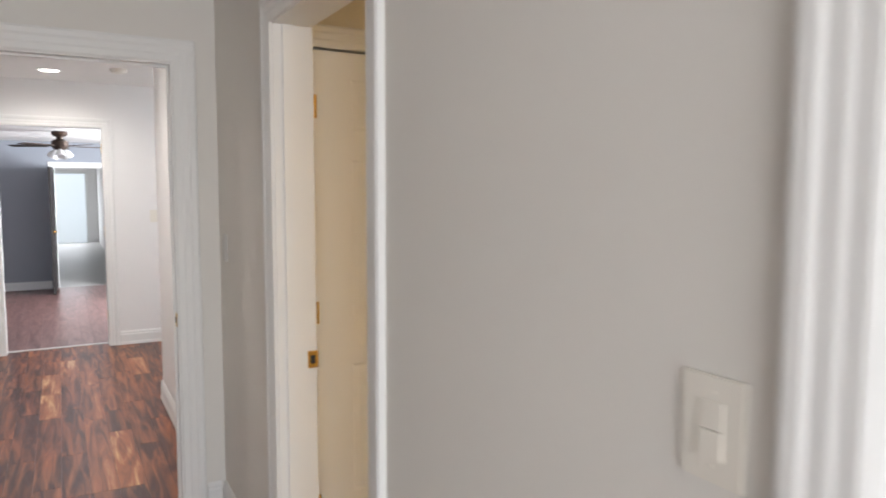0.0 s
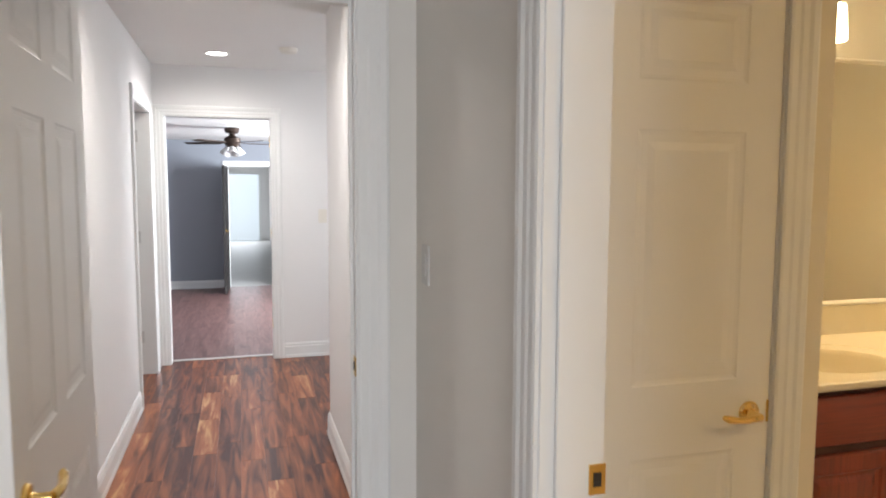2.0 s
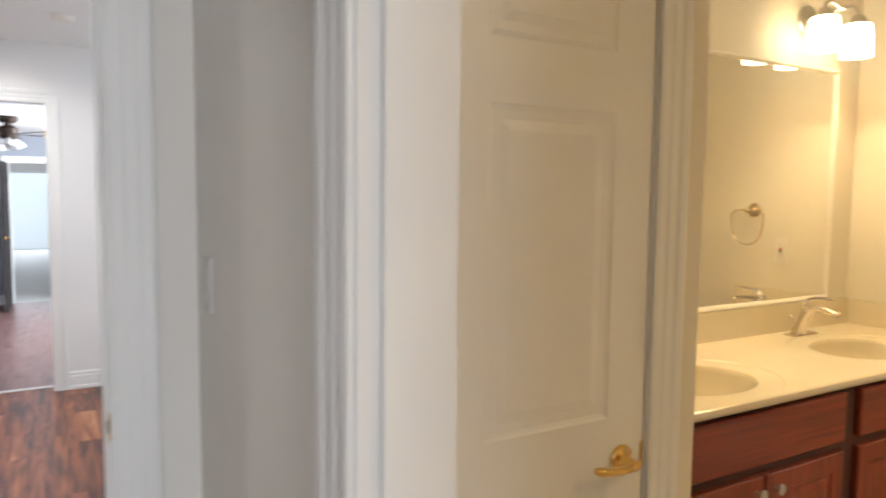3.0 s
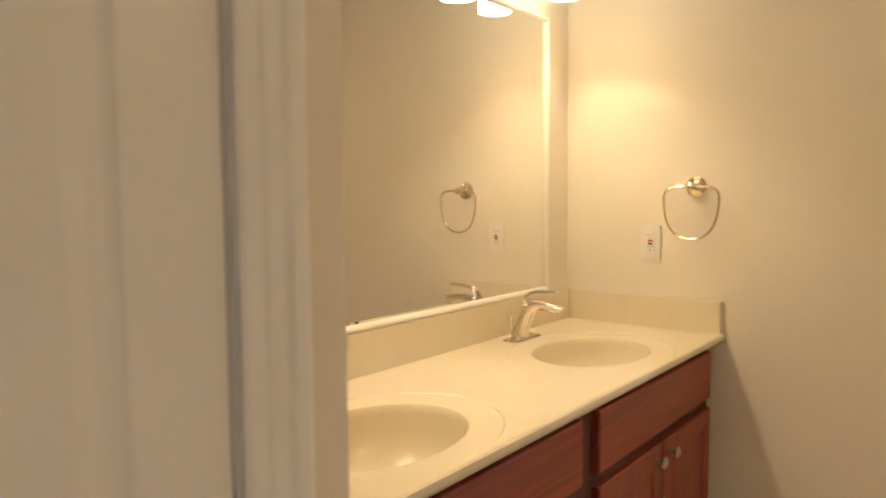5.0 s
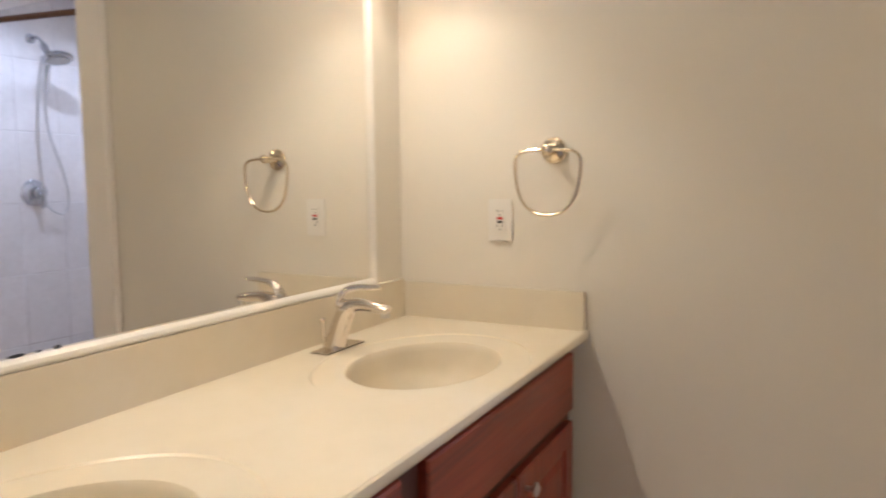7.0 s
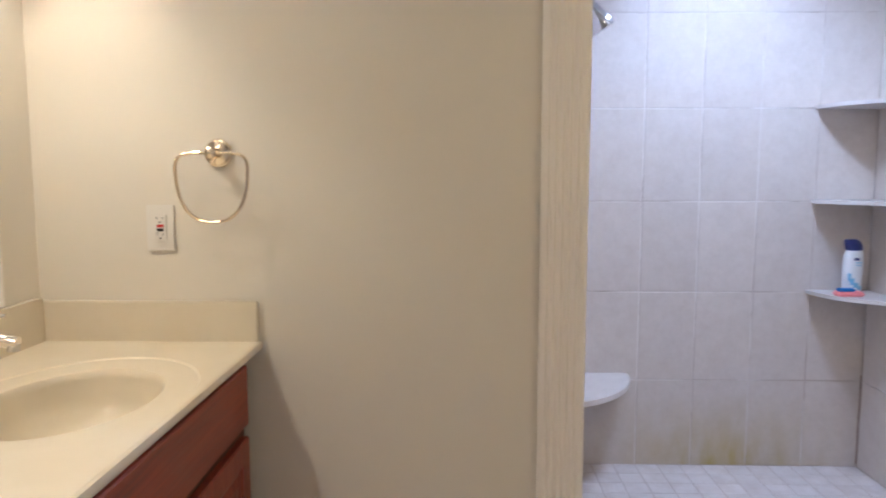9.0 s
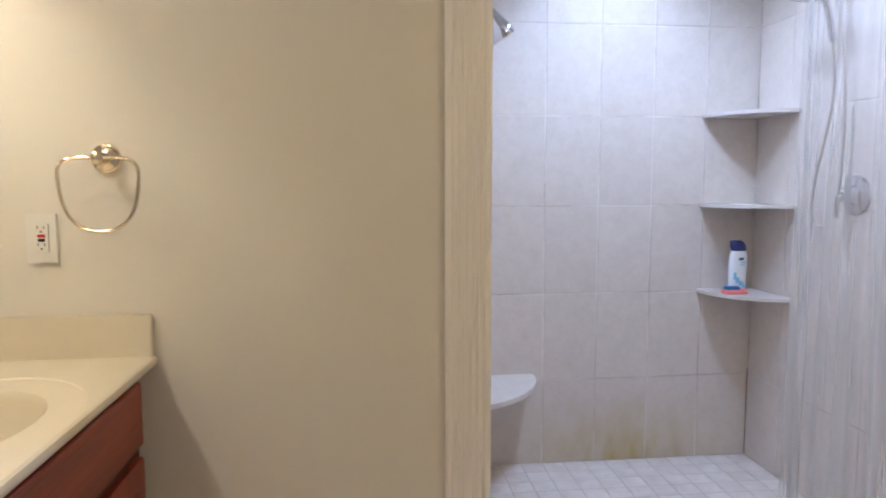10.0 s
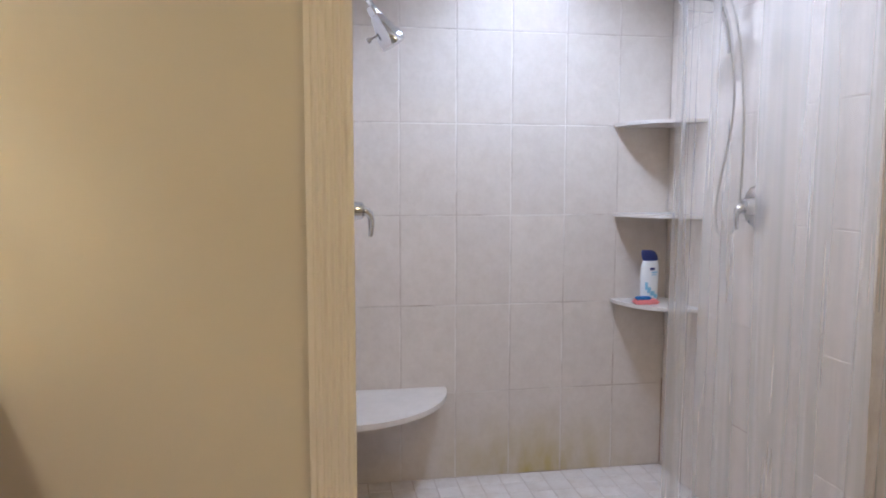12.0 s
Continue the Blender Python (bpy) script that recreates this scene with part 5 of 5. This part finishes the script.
def curtain():
    root = new("shower_curtain")
    tagged(root, "gathered clear plastic shower curtain on green rings", "shower curtain")
    bm = bmesh.new()
    nu, nv = 420, 22
    y0, y1 = OY0 + 0.03, 1.045
    grid = []
    for j in range(nv + 1):
        v = j / nv
        row = []
        for i in range(nu + 1):
            u = i / nu
            y = y0 + (y1 - y0) * u
            amp = 0.007 + 0.008 * v
            ph = 2 * math.pi * (7 * u + 0.35 * math.sin(5 * u) + 0.3 * math.sin(2.2 * math.pi * u + 1.4 * v))
            x = RX + amp * math.sin(ph) + 0.02 * v * math.sin(7 * u + 2)
            ph2 = 2 * math.pi * (9 * u + 7 * u ** 4)
            x += 0.005 * u ** 6 * math.sin(ph2 + 1.2)
            y += 0.35 * amp * math.sin(2 * ph) + 0.012 * v * math.sin(9 * u) + 0.005 * u ** 6 * math.cos(ph2)
            row.append(bm.verts.new((x, y, rod_z(y) - 0.03 - v * 1.85)))
        grid.append(row)
    for j in range(nv):
        for i in range(nu):
            bm.faces.new((grid[j][i], grid[j][i + 1], grid[j + 1][i + 1], grid[j + 1][i]))
    part("sheet", bm, M_CURTAIN, root, "clear wrinkled plastic sheet", True)
    for k in range(9):
        y = y0 + 0.02 + k * 0.09
        bm = bmesh.new()
        tube(bm, [(RX + 0.019 * math.cos(t), y + 0.004 * math.sin(t), rod_z(y) - 0.008 + 0.024 * math.sin(t)) for t in [2 * math.pi * q / 18 for q in range(18)]], 0.0028, 8, True)
        part("ring", bm, M_GREEN, root, "green plastic curtain ring", True)


curtain()


def bottle(m):
    root = new("shampoo_bottle")
    tagged(root, "white shampoo bottle with navy cap and blue print", "bottle")

    def shell(rows, n=28):
        bm = bmesh.new()
        rings = [[bm.verts.new(m @ Vector((a * math.cos(2 * math.pi * k / n) + s, b * math.sin(2 * math.pi * k / n), z))) for k in range(n)] for a, b, z, s in rows]
        for q, w in zip(rings, rings[1:]):
            for k in range(n):
                bm.faces.new((q[k], q[(k + 1) % n], w[(k + 1) % n], w[k]))
        bm.faces.new(rings[0])
        bm.faces.new(rings[-1])
        return bm
    part("body", shell([(0.026, 0.016, 0, 0), (0.031, 0.019, 0.004, 0), (0.034, 0.02, 0.05, 0), (0.036, 0.02, 0.1, 0.001), (0.034, 0.019, 0.14, 0.002), (0.028, 0.017, 0.158, 0.003), (0.026, 0.016, 0.16, 0.003)]), M_BOTTLE, root, "", True)
    part("cap", shell([(0.029, 0.018, 0.159, 0.003), (0.031, 0.019, 0.165, 0.002), (0.031, 0.019, 0.178, -0.001), (0.027, 0.016, 0.192, -0.007), (0.02, 0.011, 0.199, -0.012)]), M_NAVY, root, "navy flip cap", True)
    for mt, nm, rows in ((M_NAVY, "logo", [(-0.012, 0.008, 0.124, 0.134)]), (M_SKYBLUE, "print_bar", [(-0.006, 0.022, 0.114, 0.118)]), (M_SKYBLUE, "print_bar", [(-0.006, 0.016, 0.105, 0.1085)]), (M_SKYBLUE, "print_patch", [(-0.027, -0.018, 0.05, 0.078)]), (M_SKYBLUE, "print_patch", [(-0.0205, -0.007, 0.037, 0.06)]), (M_SKYBLUE, "print_patch", [(-0.01, 0.009, 0.027, 0.045)]), (M_SKYBLUE, "print_patch", [(0.004, 0.024, 0.018, 0.033)])):
        for x0, x1, z0, z1 in rows:
            bm = bmesh.new()
            g = [[bm.verts.new(m @ Vector((x0 + (x1 - x0) * i / 6, -0.0206 * math.sqrt(max(0, 1 - ((x0 + (x1 - x0) * i / 6) / 0.0355) ** 2)) - 0.0006, z))) for i in range(7)] for z in (z0, z1)]
            for i in range(6):
                bm.faces.new((g[0][i], g[0][i + 1], g[1][i + 1], g[1][i]))
            part(nm, bm, mt, root)


bottle(pose(4.625, 0.475, 0.812, 0, 0, -78) @ Matrix.Diagonal((1.3, 1.3, 1.2, 1)))


def sponge(name, x0, x1, y0, y1, z0, z1, material, label):
    bm = bmesh.new()
    box(bm, x0, x1, y0, y1, z0, z1, 0.007)
    return tagged(part(name, bm, material, smooth=True), label, "sponge")


sponge("sponge", 4.55, 4.61, 0.455, 0.565, 0.812, 0.832, M_PINK, "pink sponge lying on the corner shelf")
sponge("sponge", 4.56, 4.6, 0.485, 0.56, 0.832, 0.845, M_BLUESP, "small blue sponge lying on the pink one")
for sx in (3.82, 4.36):
    downlight(sx, 1.05 if sx < 4 else 1.02, H, 0.07, "lit round recessed light in the shower ceiling", M_CAN)

# ---- pieces: planks and tiles ----


def plank_mesh(w, ln, t=0.014):
    bm = bmesh.new()
    box(bm, 0, w, 0, ln, -t, 0)
    top = [e for e in bm.edges if e.verts[0].co.z > -1e-6 and e.verts[1].co.z > -1e-6]
    bmesh.ops.bevel(bm, geom=top, offset=0.0007, segments=1, affect="EDGES")
    me = bpy.data.meshes.new("plank")
    bm.to_mesh(me)
    bm.free()
    return me


def lay_planks(parent, x0, x1, y0, y1, z, material, lengths, seed, width=0.127):
    rng = random.Random(seed)
    meshes = {}
    x = x0
    while x < x1 - 0.02:
        w = round(min(width, x1 - x), 4)
        y = y0 - rng.choice((0.0, 0.15, 0.3, 0.45))
        while y < y1 - 0.02:
            ln = rng.choice(lengths)
            a, b = max(y, y0), min(y + ln, y1)
            y += ln
            if b - a < 0.04:
                continue
            key = (w, round(b - a, 3))
            if key not in meshes:
                meshes[key] = plank_mesh(w - 0.0005, b - a - 0.0005)
                meshes[key].materials.append(material)
            ob = new("plank", meshes[key])
            ob.location = (x, a, z)
            ob.parent = parent
        x += w


def lay_tiles(parent, name, material, origin, du, dv, n, cols, rows, gap, t=0.008, low=None):
    """Tiles of width cols[i] and height rows[j], each an object on a shared mesh; n points out of the wall."""
    du, dv, n, origin = Vector(du), Vector(dv), Vector(n), Vector(origin)
    meshes = {}
    u = 0.0
    for wi in cols:
        v = 0.0
        for j, hj in enumerate(rows):
            mt = low if (low and j == 0) else material
            key = (round(wi, 4), round(hj, 4), mt.name)
            if key not in meshes:
                bm = bmesh.new()
                g, e = gap / 2, 0.0022
                rings = []
                for ins, d in ((g, -t), (g, -e), (g + e, 0.0)):
                    rings.append([bm.verts.new(du * a + dv * b + n * d) for a, b in ((ins, ins), (wi - ins, ins), (wi - ins, hj - ins), (ins, hj - ins))])
                for q, w in zip(rings, rings[1:]):
                    for k in range(4):
                        bm.faces.new((q[k], q[(k + 1) % 4], w[(k + 1) % 4], w[k]))
                bm.faces.new(rings[-1])
                bmesh.ops.recalc_face_normals(bm, faces=bm.faces)
                me = bpy.data.meshes.new(name)
                bm.to_mesh(me)
                bm.free()
                me.materials.append(mt)
                meshes[key] = me
            ob = new(name, meshes[key])
            ob.location = origin + du * u + dv * v
            ob.parent = parent
            v += hj
        u += wi


lay_planks(hall_floor, HL, 1.26, YH0, HFAR + 0.1, 0.0, M_PLANK, (0.45, 0.6, 0.9, 1.2), 5)
lay_planks(blue_floor, -1.6, 1.2, 7.25, FY + 0.1, FZ, M_PLANK2, (0.9, 1.2, 1.5), 8)
ROWH = [0.405] + [0.407] * 5
lay_tiles(shower_back, "tile", M_TILE, (SX1, SY0, -0.012), (0, 1, 0), (0, 0, 1), (-1, 0, 0), [0.2533] * 6, ROWH, 0.0042, low=M_TILE_ST)
lay_tiles(shower_right, "tile", M_TILE, (SX0, SY0, -0.012), (1, 0, 0), (0, 0, 1), (0, 1, 0), [0.2554] * 5, ROWH, 0.0042)
lay_tiles(shower_left, "tile", M_TILE, (SX0, SY1, -0.012), (1, 0, 0), (0, 0, 1), (0, -1, 0), [0.2554] * 5, ROWH, 0.0042)
lay_tiles(shower_floor, "tile", M_MOSAIC, (SX0, SY0, -0.01), (1, 0, 0), (0, 1, 0), (0, 0, 1), [0.0982] * 13, [0.1013] * 15, 0.0045, t=0.009)
